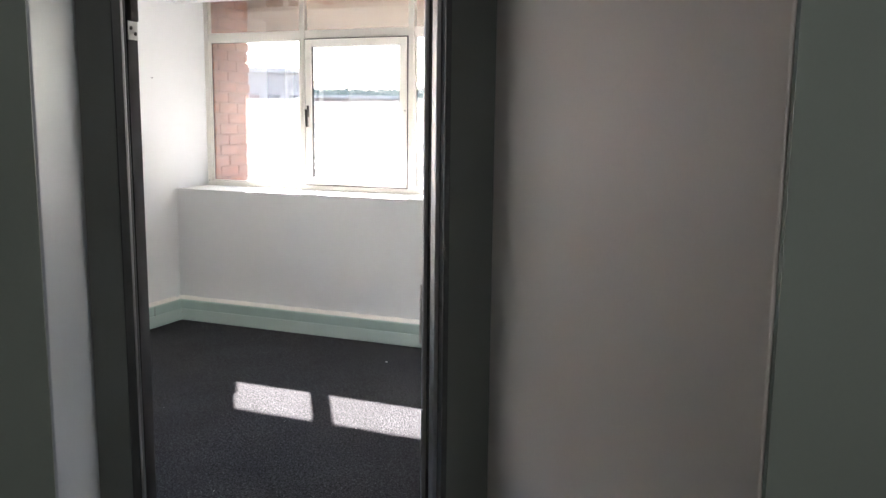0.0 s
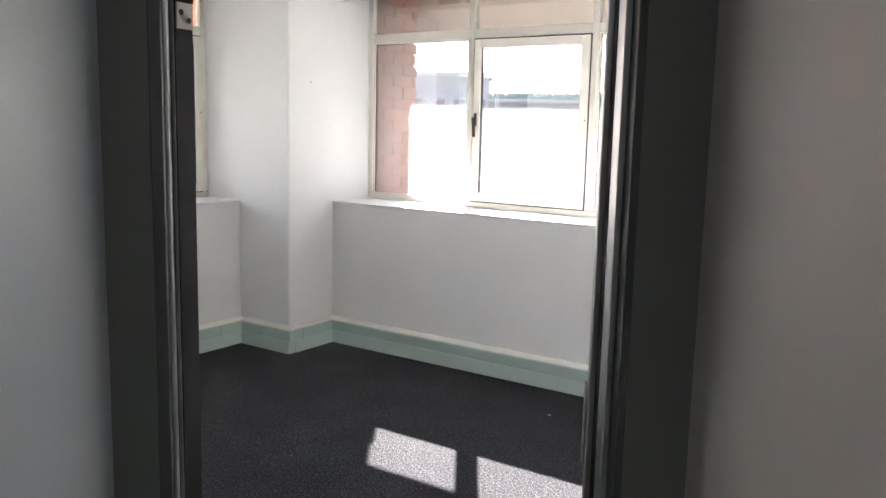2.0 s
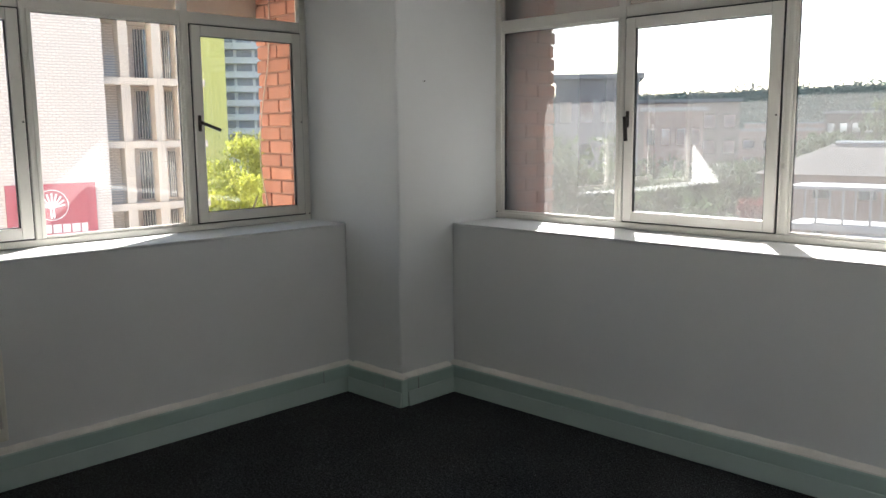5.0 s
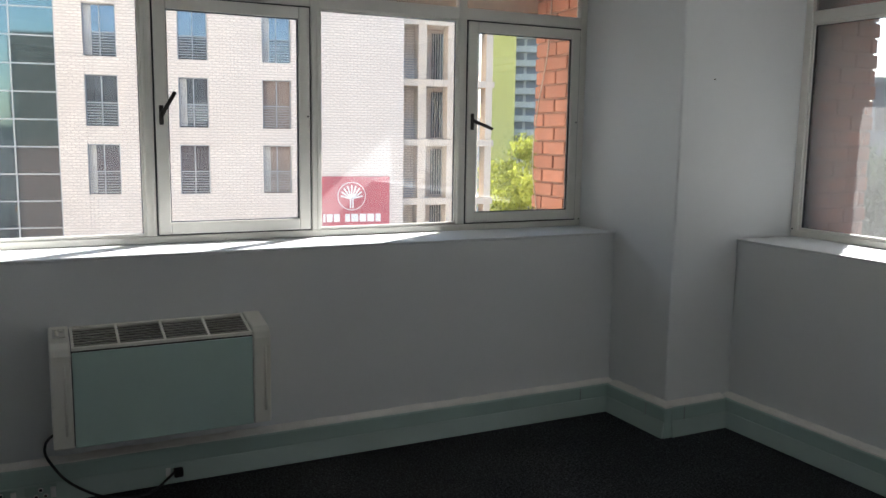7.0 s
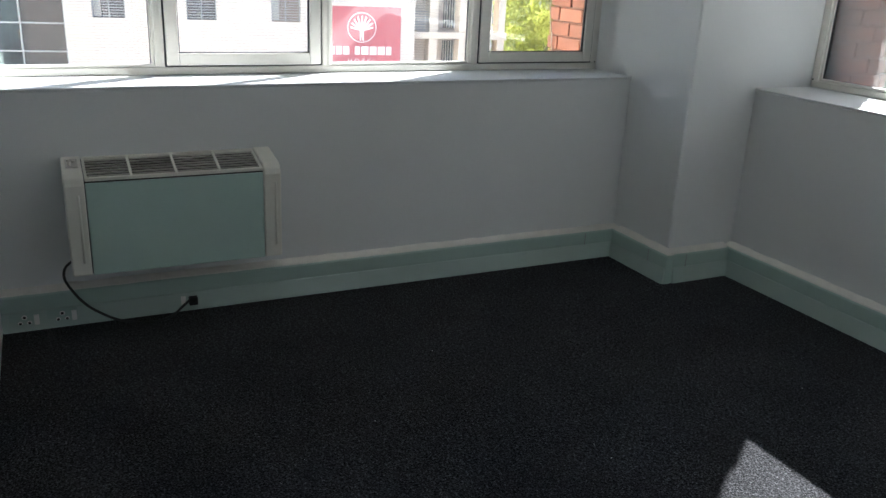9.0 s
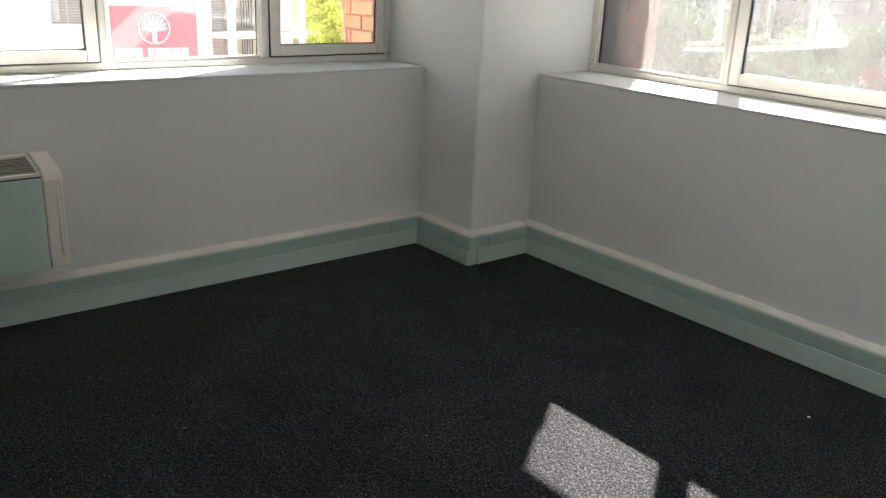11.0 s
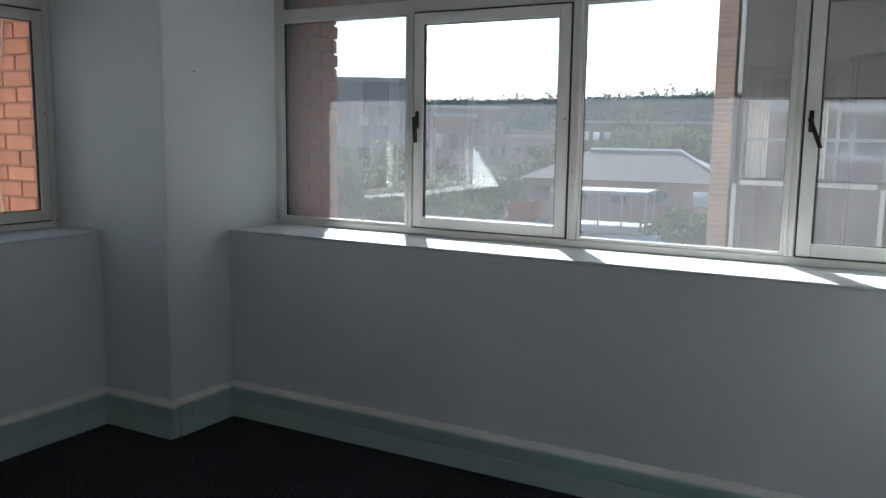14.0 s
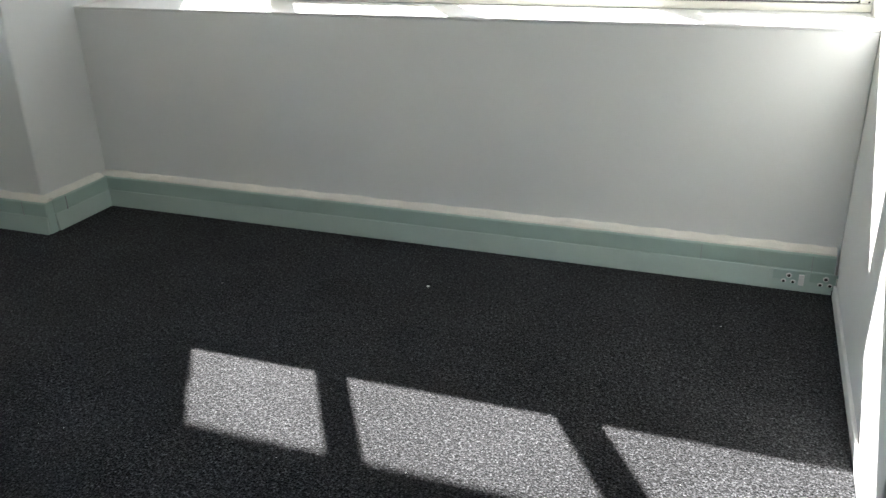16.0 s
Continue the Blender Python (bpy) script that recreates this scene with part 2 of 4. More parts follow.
def leaf_mat(name, color):
    m = mat(name, color, 0.6, 0, 0.35, 1.2, 8, 0.1, 0.001)
    n, l = m.node_tree.nodes, m.node_tree.links
    geo, hsv, rng = n.new("ShaderNodeNewGeometry"), n.new("ShaderNodeHueSaturation"), n.new("ShaderNodeMapRange")
    b = n["Principled BSDF"]
    rng.inputs[3].default_value, rng.inputs[4].default_value = 0.65, 1.35
    b.inputs["Specular IOR Level"].default_value = 0.05
    l.new(geo.outputs["Random Per Island"], rng.inputs[0])
    l.new(rng.outputs[0], hsv.inputs["Value"])
    l.new(b.inputs["Base Color"].links[0].from_socket, hsv.inputs["Color"])
    l.new(hsv.outputs[0], b.inputs["Base Color"])
    tr, mx = n.new("ShaderNodeBsdfTranslucent"), n.new("ShaderNodeMixShader")
    l.new(hsv.outputs[0], tr.inputs[0])
    mx.inputs[0].default_value = 0.4
    l.new(b.outputs[0], mx.inputs[1])
    l.new(tr.outputs[0], mx.inputs[2])
    l.new(mx.outputs[0], n["Material Output"].inputs[0])
    return m


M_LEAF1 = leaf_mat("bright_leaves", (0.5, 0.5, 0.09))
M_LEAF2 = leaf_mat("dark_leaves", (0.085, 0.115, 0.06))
# far woods: the bluish distance haze is mixed into the leaf colour
M_LEAF4 = leaf_mat("haze_tinted_leaves", (0.05, 0.075, 0.07))
M_LEAF3 = leaf_mat("red_leaves", (0.2, 0.05, 0.045))
M_GRASS = mat("dry_ground", (0.07, 0.074, 0.062), 0.95, 0, 0.35, 0.05, 2, 0.3, 0.05)
M_PAVE = mat("bounce_paving", (0.5, 0.47, 0.43), 0.9, 0, 0.15, 0.4, 10, 0.3, 0.01)
M_ROAD = mat("asphalt", (0.055, 0.055, 0.058), 0.9, 0, 0.2, 0.4, 20, 0.3, 0.01)


# ---- mesh helpers ----
def add_box(bm, x0, x1, y0, y1, z0, z1, m=None):
    mm = Matrix.Translation(((x0 + x1) / 2, (y0 + y1) / 2, (z0 + z1) / 2)) @ Matrix.Diagonal((abs(x1 - x0), abs(y1 - y0), abs(z1 - z0), 1))
    return bmesh.ops.create_cube(bm, size=1, matrix=(m or Matrix()) @ mm)["verts"]


def add_rod(bm, a, b, r, seg=12, r2=None):
    a, b = Vector(a), Vector(b)
    d = b - a
    mm = Matrix.Translation((a + b) / 2) @ d.to_track_quat("Z", "Y").to_matrix().to_4x4()
    return bmesh.ops.create_cone(bm, cap_ends=True, segments=seg, radius1=r, radius2=r if r2 is None else r2, depth=d.length, matrix=mm)["verts"]


def soften(bm, w, seg=2):
    bmesh.ops.bevel(bm, geom=[e for e in bm.edges if e.calc_face_angle(0) > 0.6], offset=w, segments=seg, profile=0.5, affect="EDGES", clamp_overlap=True)


def mesh_of(name, bm, material, smooth=False):
    me = bpy.data.meshes.new(name)
    bm.to_mesh(me)
    bm.free()
    me.materials.append(material)
    for p in me.polygons:
        p.use_smooth = smooth
    return me


def part(name, bm, material, parent=None, label="", smooth=False):
    ob = new(name, mesh_of(name, bm, material, smooth))
    ob.parent = parent
    if label:
        ob["label"] = label
    if material in (M_GLASS_N, M_GLASS_W):
        ob.visible_shadow = False
    return ob


def box_part(name, dims, material, parent=None, label="", bevel=0.0, seg=2, m=None):
    bm = bmesh.new()
    add_box(bm, *dims, m=m)
    if bevel:
        soften(bm, bevel, seg)
    return part(name, bm, material, parent, label)


def thing(name, label, category, m=None, group="", kind=""):
    ob = new(name)
    ob.empty_display_size = 0.1
    if m is not None:
        ob.matrix_world = m
    return tagged(ob, label, category, group, kind)


def structure(name, dims, material, label, category, bevel=0.0, m=None):
    return tagged(box_part(name, dims, material, bevel=bevel, m=m), label, category, kind="structure")


# ---- plan ----
XW, YN, XE, YS = -0.461, 0.419, 3.46, -3.085   # inner faces of the four walls
SILL, CEIL = 0.975, 2.335
WX, WY = -0.79, 0.80                            # inner faces of the two window frames
# the door stands across the corner: its own axes
DOOR = pose(2.953, -2.644, 0, 0, 0, 46.4)       # x along the door, -y out to the corridor
ALC = pose(2.911, -2.634, 0, 0, 0, 40.0)        # the alcove outside, not quite square to it
JL, JR = -0.421, 0.386                          # inner edges of the door frame

floor = structure("floor", (XW - 0.3, XE + 0.1, YS - 0.1, YN + 0.3, -0.2, 0), M_CARPET, "dark charcoal loop-pile carpet with sparse lint", "floor")
structure("floor_corridor", (-3.2, 3.2, -3.6, 0.05, -0.205, -0.004), M_CARPET, "dark charcoal carpet in the corridor outside the door", "floor", m=ALC)
# column in the corner, rounded arris
bm = bmesh.new()
vs = add_box(bm, -0.86, 0, 0, 0.86, 0, 2.9)
bmesh.ops.bevel(bm, geom=[e for e in bm.edges if all(abs(v.co.x) < 1e-4 and abs(v.co.y) < 1e-4 for v in e.verts)], offset=0.012, segments=4, profile=0.5, affect="EDGES")
tagged(part("column", bm, M_WALL), "white painted square corner column between the windows", "column", kind="structure")


def low_wall(name, dims, label):
    return structure(name, dims, M_WALL, label, "wall", bevel=0.006)


low_wall("wall_north", (0, XE, YN, YN + 0.45, 0, SILL), "white painted wall below the window with deep sill")
low_wall("wall_west", (XW - 0.42, XW, YS, 0, 0, SILL), "white painted wall below the window with deep sill")
structure("wall_east", (XE, XE + 0.12, -2.12, 0.86, 0, 2.9), M_WALL, "white painted plaster side wall with sunlit strip", "wall")
structure("wall_south", (-0.86, 2.47, YS - 0.12, YS, 0, 2.9), M_WALL, "white painted plaster side wall beside the open door", "wall")
# ceiling stops short of the windows, with a recess above the frames
structure("ceiling", (XW - 0.13, XE + 0.1, YS - 0.1, YN + 0.13, CEIL, CEIL + 0.03), M_CEIL, "flat white suspended ceiling stopping short of the windows", "ceiling")
structure("ceiling_slab", (-0.9, XE + 0.12, YS - 0.12, 0.9, 2.9, 3.1), M_SOFFIT, "plain concrete slab above the suspended ceiling", "ceiling")
structure("skirting_south", (XW, 2.3, YS, YS + 0.012, 0, 0.07), M_WHITE, "thin white skirting along the side wall", "skirting", bevel=0.003)
structure("skirting_east", (XE - 0.012, XE, -2.1, YN - 0.07, 0, 0.05), M_WHITE, "thin white skirting along the side wall", "skirting", bevel=0.003)

# ---- the wall across the corner, its alcove and the corridor ----
AL, AR = -0.50, 0.60       # faces of the alcove beside the door
for nm, d in (("wall_door_left", (-0.80, JL - 0.034, -0.03, 0.042, 0, 2.9)), ("wall_door_right", (JR + 0.046, 0.80, -0.03, 0.042, 0, 2.9))):
    structure(nm, d, M_PARTITION, "dark grey-green partition panel flanking the door frame", "wall", m=DOOR)
structure("wall_door_head", (JL - 0.034, JR + 0.046, -0.03, 0.042, 2.14, 2.9), M_WALL, "white painted wall above the door", "wall", m=DOOR)
for nm, d in (("wall_lining_left", (-0.80, JL - 0.034, 0.045, 0.053, 0, CEIL)), ("wall_lining_right", (JR + 0.046, 0.80, 0.045, 0.053, 0, CEIL))):
    structure(nm, d, M_WALL, "white painted lining beside the door inside the room", "wall", m=DOOR)
structure("wall_alcove_left", (-3.2, AL, -0.82, -0.033, 0, 2.6), M_PALE, "pale alcove wall beside the door, cool sky light in its blue-grey", "wall", bevel=0.004, m=ALC)
structure("wall_alcove_right", (AR, 3.2, -1.21, 0.06, 0, 2.6), M_BEIGE, "beige alcove wall beside the door, warm window light in its colour", "wall", bevel=0.004, m=ALC)
structure("wall_corridor_left", (-3.2, AL - 0.004, -0.832, -0.823, 0, 2.6), M_GREEN, "grey-green painted corridor wall", "wall", m=ALC)
structure("wall_corridor_right", (AR + 0.004, 3.2, -1.222, -1.213, 0, 2.6), M_GREEN, "grey-green painted corridor wall", "wall", m=ALC)
structure("wall_corridor_back", (-3.2, 3.2, -3.72, -3.6, 0, 2.6), M_BEIGE, "plain painted wall across the corridor", "wall", m=ALC)
structure("wall_corridor_end", (-3.32, -3.2, -3.72, -0.6, 0, 2.6), M_BEIGE, "plain painted wall at the end of the corridor", "wall", m=ALC)
structure("wall_corridor_end", (3.2, 3.32, -3.72, -2.6, 0, 2.6), M_BEIGE, "plain painted wall at the open end of the corridor", "wall", m=ALC)
structure("ceiling_corridor", (-3.32, 3.32, -3.72, -0.04, 2.6, 2.7), M_CEIL, "plain white corridor ceiling", "ceiling", m=ALC)

door = thing("door_1", "open grey door with aluminium-edged dark frame", "door", DOOR, kind="structure")


def frame_bar(name, x0, x1, y0, y1, material, label, top=2.10, bevel=0.002):
    box_part(name, (x0, x1, y0, y1, 0, top), material, door, label, bevel)


# hinge side: dark body, bright edge, dark rebate, slim bright lip
frame_bar("frame_jamb", JL - 0.0338, JL - 0.0125, -0.034, 0.056, M_DARKALU, "dark grey metal door jamb", 2.14)
frame_bar("frame_edge", JL - 0.0123, JL - 0.0055, -0.006, 0.026, M_ALU, "bright aluminium frame edge")
frame_bar("rebate", JL - 0.0123, JL - 0.0045, 0.0262, 0.049, M_GRILLE, "dark rebate of the frame")
frame_bar("frame_lip", JL - 0.0123, JL, 0.0492, 0.058, M_ALU, "slim bright aluminium lip")
# lock side
frame_bar("frame_jamb", JR + 0.0275, JR + 0.0458, -0.034, 0.056, M_DARKALU, "dark grey metal door jamb", 2.14)
frame_bar("frame_edge", JR + 0.013, JR + 0.0273, -0.004, 0.030, M_ALU, "bright aluminium frame edge")
frame_bar("rebate", JR + 0.0115, JR + 0.0273, 0.0302, 0.048, M_GRILLE, "dark rebate of the frame")
frame_bar("frame_lip", JR, JR + 0.0273, 0.0482, 0.060, M_ALU, "aluminium frame lip towards the room")
box_part("frame_head", (JL + 0.0005, JR - 0.0005, -0.045, 0.056, 2.10, 2.139), M_DARKALU, door, "dark grey metal door head", 0.003)
box_part("strike_plate", (JR - 0.0035, JR - 0.0005, 0.058, 0.068, 0.82, 1.0), M_STEEL, door, "steel strike plate", 0.0008)
# leaf stands open into the room, nearly along the side wall
LEAF = DOOR.inverted() @ pose(2.641, -2.907, 0, 0, 0, 188.2)
leaf = new("leaf")
leaf.parent, leaf.matrix_basis = door, LEAF
leaf["label"] = "grey door leaf standing open into the room"
LW = 0.795
bm = bmesh.new()
add_box(bm, 0.0, 0.11, -0.022, 0.022, 0.008, 2.09)
add_box(bm, LW - 0.11, LW, -0.022, 0.022, 0.008, 2.09)
add_box(bm, 0.1105, LW - 0.1105, -0.0218, 0.0218, 0.008, 0.17)
add_box(bm, 0.1105, LW - 0.1105, -0.0218, 0.0218, 1.98, 2.09)
soften(bm, 0.002, 1)
part("leaf_frame", bm, M_LEAF, leaf, "grey metal stiles and rails")
box_part("leaf_panel", (0.111, LW - 0.111, -0.012, 0.012, 0.171, 1.979), M_DARKALU, leaf, "dark door panel")
# the grey hinge edge lies in shade, so a black strip covers it
box_part("edge_strip", (-0.0028, -0.0002, -0.0215, 0.0215, 0.01, 2.088), M_GASKET, leaf, "hinge-side edge of the leaf, coloured black for its shade")
bm = bmesh.new()
add_box(bm, -0.012, 0.004, -0.017, 0.017, 1.72, 1.85)
soften(bm, 0.002, 1)
part("hinge", bm, M_GRILLE, leaf, "black hinge with steel screw plates")
for z0 in (1.675, 1.85):
    box_part("hinge_plate", (-0.0055, -0.003, -0.02, 0.02, z0, z0 + 0.045), M_STEEL, leaf, "steel hinge plate", 0.0008)
    for yy in (-0.009, 0.009):
        bm = bmesh.new()
        add_rod(bm, (-0.0075, yy, z0 + 0.022 + yy * 0.7), (-0.0056, yy, z0 + 0.022 + yy * 0.7), 0.005, 8)
        part("screw", bm, M_GRILLE, leaf)
# lever, lock, key and tag on the room side of the leaf (its -y side)
HX, HZ = LW - 0.055, 1.035
bm = bmesh.new()
add_rod(bm, (HX, -0.0222, HZ), (HX, -0.034, HZ), 0.027, 24)
soften(bm, 0.003, 2)
part("rose", bm, M_STEEL, leaf, "round steel handle rose", True)
bm = bmesh.new()
add_rod(bm, (HX, -0.034, HZ), (HX, -0.072, HZ), 0.0115, 20)
vs = add_rod(bm, (HX + 0.0115, -0.0835, HZ), (HX - 0.108, -0.0835, HZ), 0.0115, 20)
bmesh.ops.bevel(bm, geom=[e for e in bm.edges if e.calc_face_angle(0) > 1.2], offset=0.0015, segments=2, profile=0.5, affect="EDGES")
part("lever", bm, M_STEEL, leaf, "brushed steel lever handle")
LZ = HZ - 0.078
bm = bmesh.new()
add_rod(bm, (HX, -0.0222, LZ), (HX, -0.040, LZ), 0.027, 24)
soften(bm, 0.003, 2)
part("lock_rose", bm, M_STEEL, leaf, "steel lock rose")
bm = bmesh.new()
add_rod(bm, (HX, -0.0402, LZ), (HX, -0.047, LZ), 0.0085, 16)
part("lock_barrel", bm, M_GRILLE, leaf, "dark lock barrel")
bm = bmesh.new()
add_box(bm, HX - 0.0012, HX + 0.0012, -0.062, -0.0472, LZ - 0.0035, LZ + 0.0035)
add_box(bm, HX - 0.0013, HX + 0.0013, -0.084, -0.0621, LZ - 0.007, LZ + 0.008)
soften(bm, 0.0011, 2)
part("key", bm, M_STEEL, leaf, "steel key in the lock")
bm = bmesh.new()
for k in range(16):
    a0, a1 = k / 16 * 2 * math.pi, (k + 1) / 16 * 2 * math.pi
    p0, p1 = ((HX + 0.004 * math.sin(a), -0.0835 + 0.009 * math.cos(a), LZ - 0.006 + 0.011 * math.sin(a)) for a in (a0, a1))
    add_rod(bm, p0, p1, 0.001, 6)
part("key_ring", bm, M_STEEL, leaf, "thin steel key ring")
# a flat tag with round ends, hanging a little askew
bm = bmesh.new()
ends = [bm.verts.new((0.0095 * math.cos(q), 0.0, sz * 0.016 - 0.026 + 0.0095 * math.sin(q)))
        for sz, q0 in ((1, 0), (-1, math.pi)) for q in (q0 + math.pi * j / 8 for j in range(9))]
f = bm.faces.new(ends)
ext = bmesh.ops.extrude_face_region(bm, geom=[f])
for v in ext["geom"]:
    if isinstance(v, bmesh.types.BMVert):
        v.co.y += 0.004
bmesh.ops.recalc_face_normals(bm, faces=bm.faces)
soften(bm, 0.0012, 2)
bmesh.ops.transform(bm, matrix=Matrix.Translation((HX, -0.086, LZ - 0.013)) @ Matrix.Rotation(radians(70), 4, "Z") @ Matrix.Rotation(radians(-9), 4, "Y"), verts=bm.verts)
part("key_tag", bm, M_TAG, leaf, "orange plastic key tag with round ends")

# unseen ceiling light assumed for the corridor, behind where the walk begins
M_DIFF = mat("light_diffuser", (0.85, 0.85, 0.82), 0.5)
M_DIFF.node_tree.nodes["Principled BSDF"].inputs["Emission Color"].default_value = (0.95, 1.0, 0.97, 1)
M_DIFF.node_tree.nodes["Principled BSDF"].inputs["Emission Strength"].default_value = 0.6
lamp = thing("ceiling_light", "assumed square white diffuser light in the corridor ceiling, out of view", "light", ALC @ pose(0.3, -2.9, 2.6))
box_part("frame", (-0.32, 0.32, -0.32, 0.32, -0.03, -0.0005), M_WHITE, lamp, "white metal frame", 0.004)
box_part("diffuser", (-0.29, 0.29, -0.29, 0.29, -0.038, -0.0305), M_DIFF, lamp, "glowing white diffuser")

# ---- windows ----
TOPW = 2.82            # frames run up into the recess above the ceiling
TRANS = (2.085, 2.145)  # transom bar


def window(name, label, m, bays, sashes, length, glass):
    """A long aluminium window: local x along the wall, y into the room is negative, z up. bays: the mullions' centres."""
    w = thing(name, label, "window", m, kind="structure")
    z0 = SILL + 0.012
    D0, D1 = 0.0, 0.045
    box_part("frame_rail", (0, length, D0, D1, z0, z0 + 0.032), M_FRAME, w, "bottom rail", 0.003)
    box_part("frame_rail", (0, length, D0, D1, TOPW - 0.04, TOPW), M_FRAME, w, "top rail", 0.003)
    edges = [0.0, *bays, length]
    for i, x in enumerate(edges):
        hw = 0.022 if 0 < i < len(edges) - 1 else 0.021
        c = x if 0 < i < len(edges) - 1 else (hw if i == 0 else length - hw)
        box_part("mullion", (c - hw, c + hw, D0 - 0.002, D1 - 0.002, z0 + 0.0325, TOPW - 0.0405), M_FRAME, w, "upright frame bar", 0.003)
        for q in (-1, 1):
            if 0 < i < len(edges) - 1:
                box_part("mullion_rib", (c + q * 0.013 - 0.006, c + q * 0.013 + 0.006, D0 - 0.008, D0 - 0.0025, z0 + 0.034, TRANS[0] - 0.002), M_FRAME, w, "slim raised rib", 0.002)
    for i, (a, b) in enumerate(zip(edges, edges[1:])):
        a1 = a + (0.022 if i else 0.042)
        b1 = b - (0.022 if i < len(edges) - 2 else 0.042)
        box_part("transom", (a1, b1, D0 + 0.002, D1 - 0.004, *TRANS), M_FRAME, w, "cross bar", 0.003)
        box_part("pane", (a1, b1, 0.026, 0.030, TRANS[1], TOPW - 0.041), glass, w, "clear upper pane")
        zb = z0 + 0.0325
        if i in sashes:
            g = 0.0075
            sash = new("sash")
            sash.parent = w
            sash["label"] = "side-hung opening sash"
            sash_w = 0.054
            x0, x1, s0, s1 = a1 + g, b1 - g, zb + g, TRANS[0] - g
            bm = bmesh.new()
            for d in ((x0, x0 + sash_w, s0, s1), (x1 - sash_w, x1, s0, s1), (x0 + sash_w, x1 - sash_w, s0, s0 + sash_w), (x0 + sash_w, x1 - sash_w, s1 - sash_w, s1)):
                add_box(bm, d[0] + 0.0002, d[1] - 0.0002, -0.014, 0.0195, d[2] + 0.0002, d[3] - 0.0002)
            soften(bm, 0.004, 2)
            part("sash_frame", bm, M_FRAME, sash, "wide painted sash frame")
            # a dark seal round the sash, open in the middle
            bm = bmesh.new()
            for d in ((a1 + 0.0015, a1 + g - 0.0005, zb + 0.002, TRANS[0] - 0.002), (b1 - g + 0.0005, b1 - 0.0015, zb + 0.002, TRANS[0] - 0.002),
                      (a1 + g, b1 - g, zb + 0.0015, zb + g - 0.0005), (a1 + g, b1 - g, TRANS[0] - g + 0.0005, TRANS[0] - 0.0015)):
                add_box(bm, d[0], d[1], -0.004, 0.03, d[2], d[3])
            for d in ((x0 + sash_w - 0.001, x0 + sash_w + 0.005, s0 + sash_w, s1 - sash_w), (x1 - sash_w - 0.005, x1 - sash_w + 0.001, s0 + sash_w, s1 - sash_w),
                      (x0 + sash_w, x1 - sash_w, s0 + sash_w - 0.001, s0 + sash_w + 0.004), (x0 + sash_w, x1 - sash_w, s1 - sash_w - 0.004, s1 - sash_w + 0.001)):
                add_box(bm, d[0], d[1], -0.004, 0.012, d[2], d[3])
            part("seal", bm, M_GASKET, sash, "thin black seal")
            box_part("pane", (x0 + sash_w + 0.001, x1 - sash_w - 0.001, 0.001, 0.005, s0 + sash_w, s1 - sash_w), glass, sash, "sash pane")
            side, tilt = sashes[i]
            hx = x0 + 0.024 if side < 0 else x1 - 0.024
            bm = bmesh.new()
            hz = 1.565
            add_box(bm, hx - 0.009, hx + 0.009, -0.024, -0.0145, hz - 0.045, hz + 0.04)
            add_rod(bm, (hx, -0.024, hz + 0.0), (hx, -0.042, hz + 0.0), 0.009, 10)
            mm = Matrix.Translation((hx, -0.045, hz)) @ Matrix.Rotation(radians(tilt), 4, "Y")
            vs = add_box(bm, -0.0085, 0.0085, -0.008, 0.008, -0.115, 0.012, m=mm)
            soften(bm, 0.003, 2)
            part("window_handle", bm, M_HANDLE, sash, "black metal cockspur handle")
            bm = bmesh.new()
            px = x1 - 0.012 if side < 0 else x0 + 0.012
            add_rod(bm, (px, -0.0165, 1.57), (px, -0.0145, 1.57), 0.0045, 8)
            part("screw", bm, M_GRILLE, sash)
        else:
            bm = bmesh.new()
            for d in ((a1, a1 + 0.012, zb, TRANS[0]), (b1 - 0.012, b1, zb, TRANS[0]), (a1 + 0.012, b1 - 0.012, zb, zb + 0.014), (a1 + 0.012, b1 - 0.012, TRANS[0] - 0.012, TRANS[0])):
                add_box(bm, d[0], d[1], 0.008, 0.025, d[2], d[3])
            soften(bm, 0.002, 1)
            part("glazing_bead", bm, M_FRAME, w, "slim bead round the fixed pane")
            bm = bmesh.new()
            for d in ((a1 + 0.012, a1 + 0.015, zb, TRANS[0]), (b1 - 0.015, b1 - 0.012, zb, TRANS[0]), (a1 + 0.015, b1 - 0.015, TRANS[0] - 0.015, TRANS[0] - 0.012)):
                add_box(bm, d[0], d[1], 0.0185, 0.0255, d[2], d[3])
            part("seal", bm, M_GASKET, w, "thin black seal")
            box_part("pane", (a1 + 0.003, b1 - 0.003, 0.026, 0.030, zb, TRANS[0] - 0.003), glass, w, "fixed pane")
    for x in (0.012, length - 0.012):
        bm = bmesh.new()
        add_rod(bm, (x, -0.0045, SILL + 0.05), (x, -0.002, SILL + 0.05), 0.004, 8)
        part("screw", bm, M_GRILLE, w)
    return w


window("window_1", "long pale aluminium window with dusty panes facing the sun", pose(0.0, WY, 0), (0.868, 1.742, 2.672), {1: (-1, -4), 3: (-1, -22)}, XE, M_GLASS_N)
win_n = bpy.data.objects["window_1"]
box_part("keeper", (1.735, 1.749, -0.013, -0.0085, 1.327, 1.351), M_SLAT, win_n, "small grey keeper plate", 0.001)
# dried paint spots on the inner side of the lower panes
bm = bmesh.new()
for k in range(64):
    x = random.choice((random.uniform(0.06, 0.82), random.uniform(1.79, 2.62), random.uniform(1.79, 2.62)))
    z, r = SILL + 0.06 + 0.55 * random.random() ** 2, random.uniform(0.0008, 0.0024)
    add_rod(bm, (x, 0.0252, z), (x, 0.0259, z), r, 6)
part("paint_spots", bm, M_WHITE, win_n, "dried white paint spots on the glass")
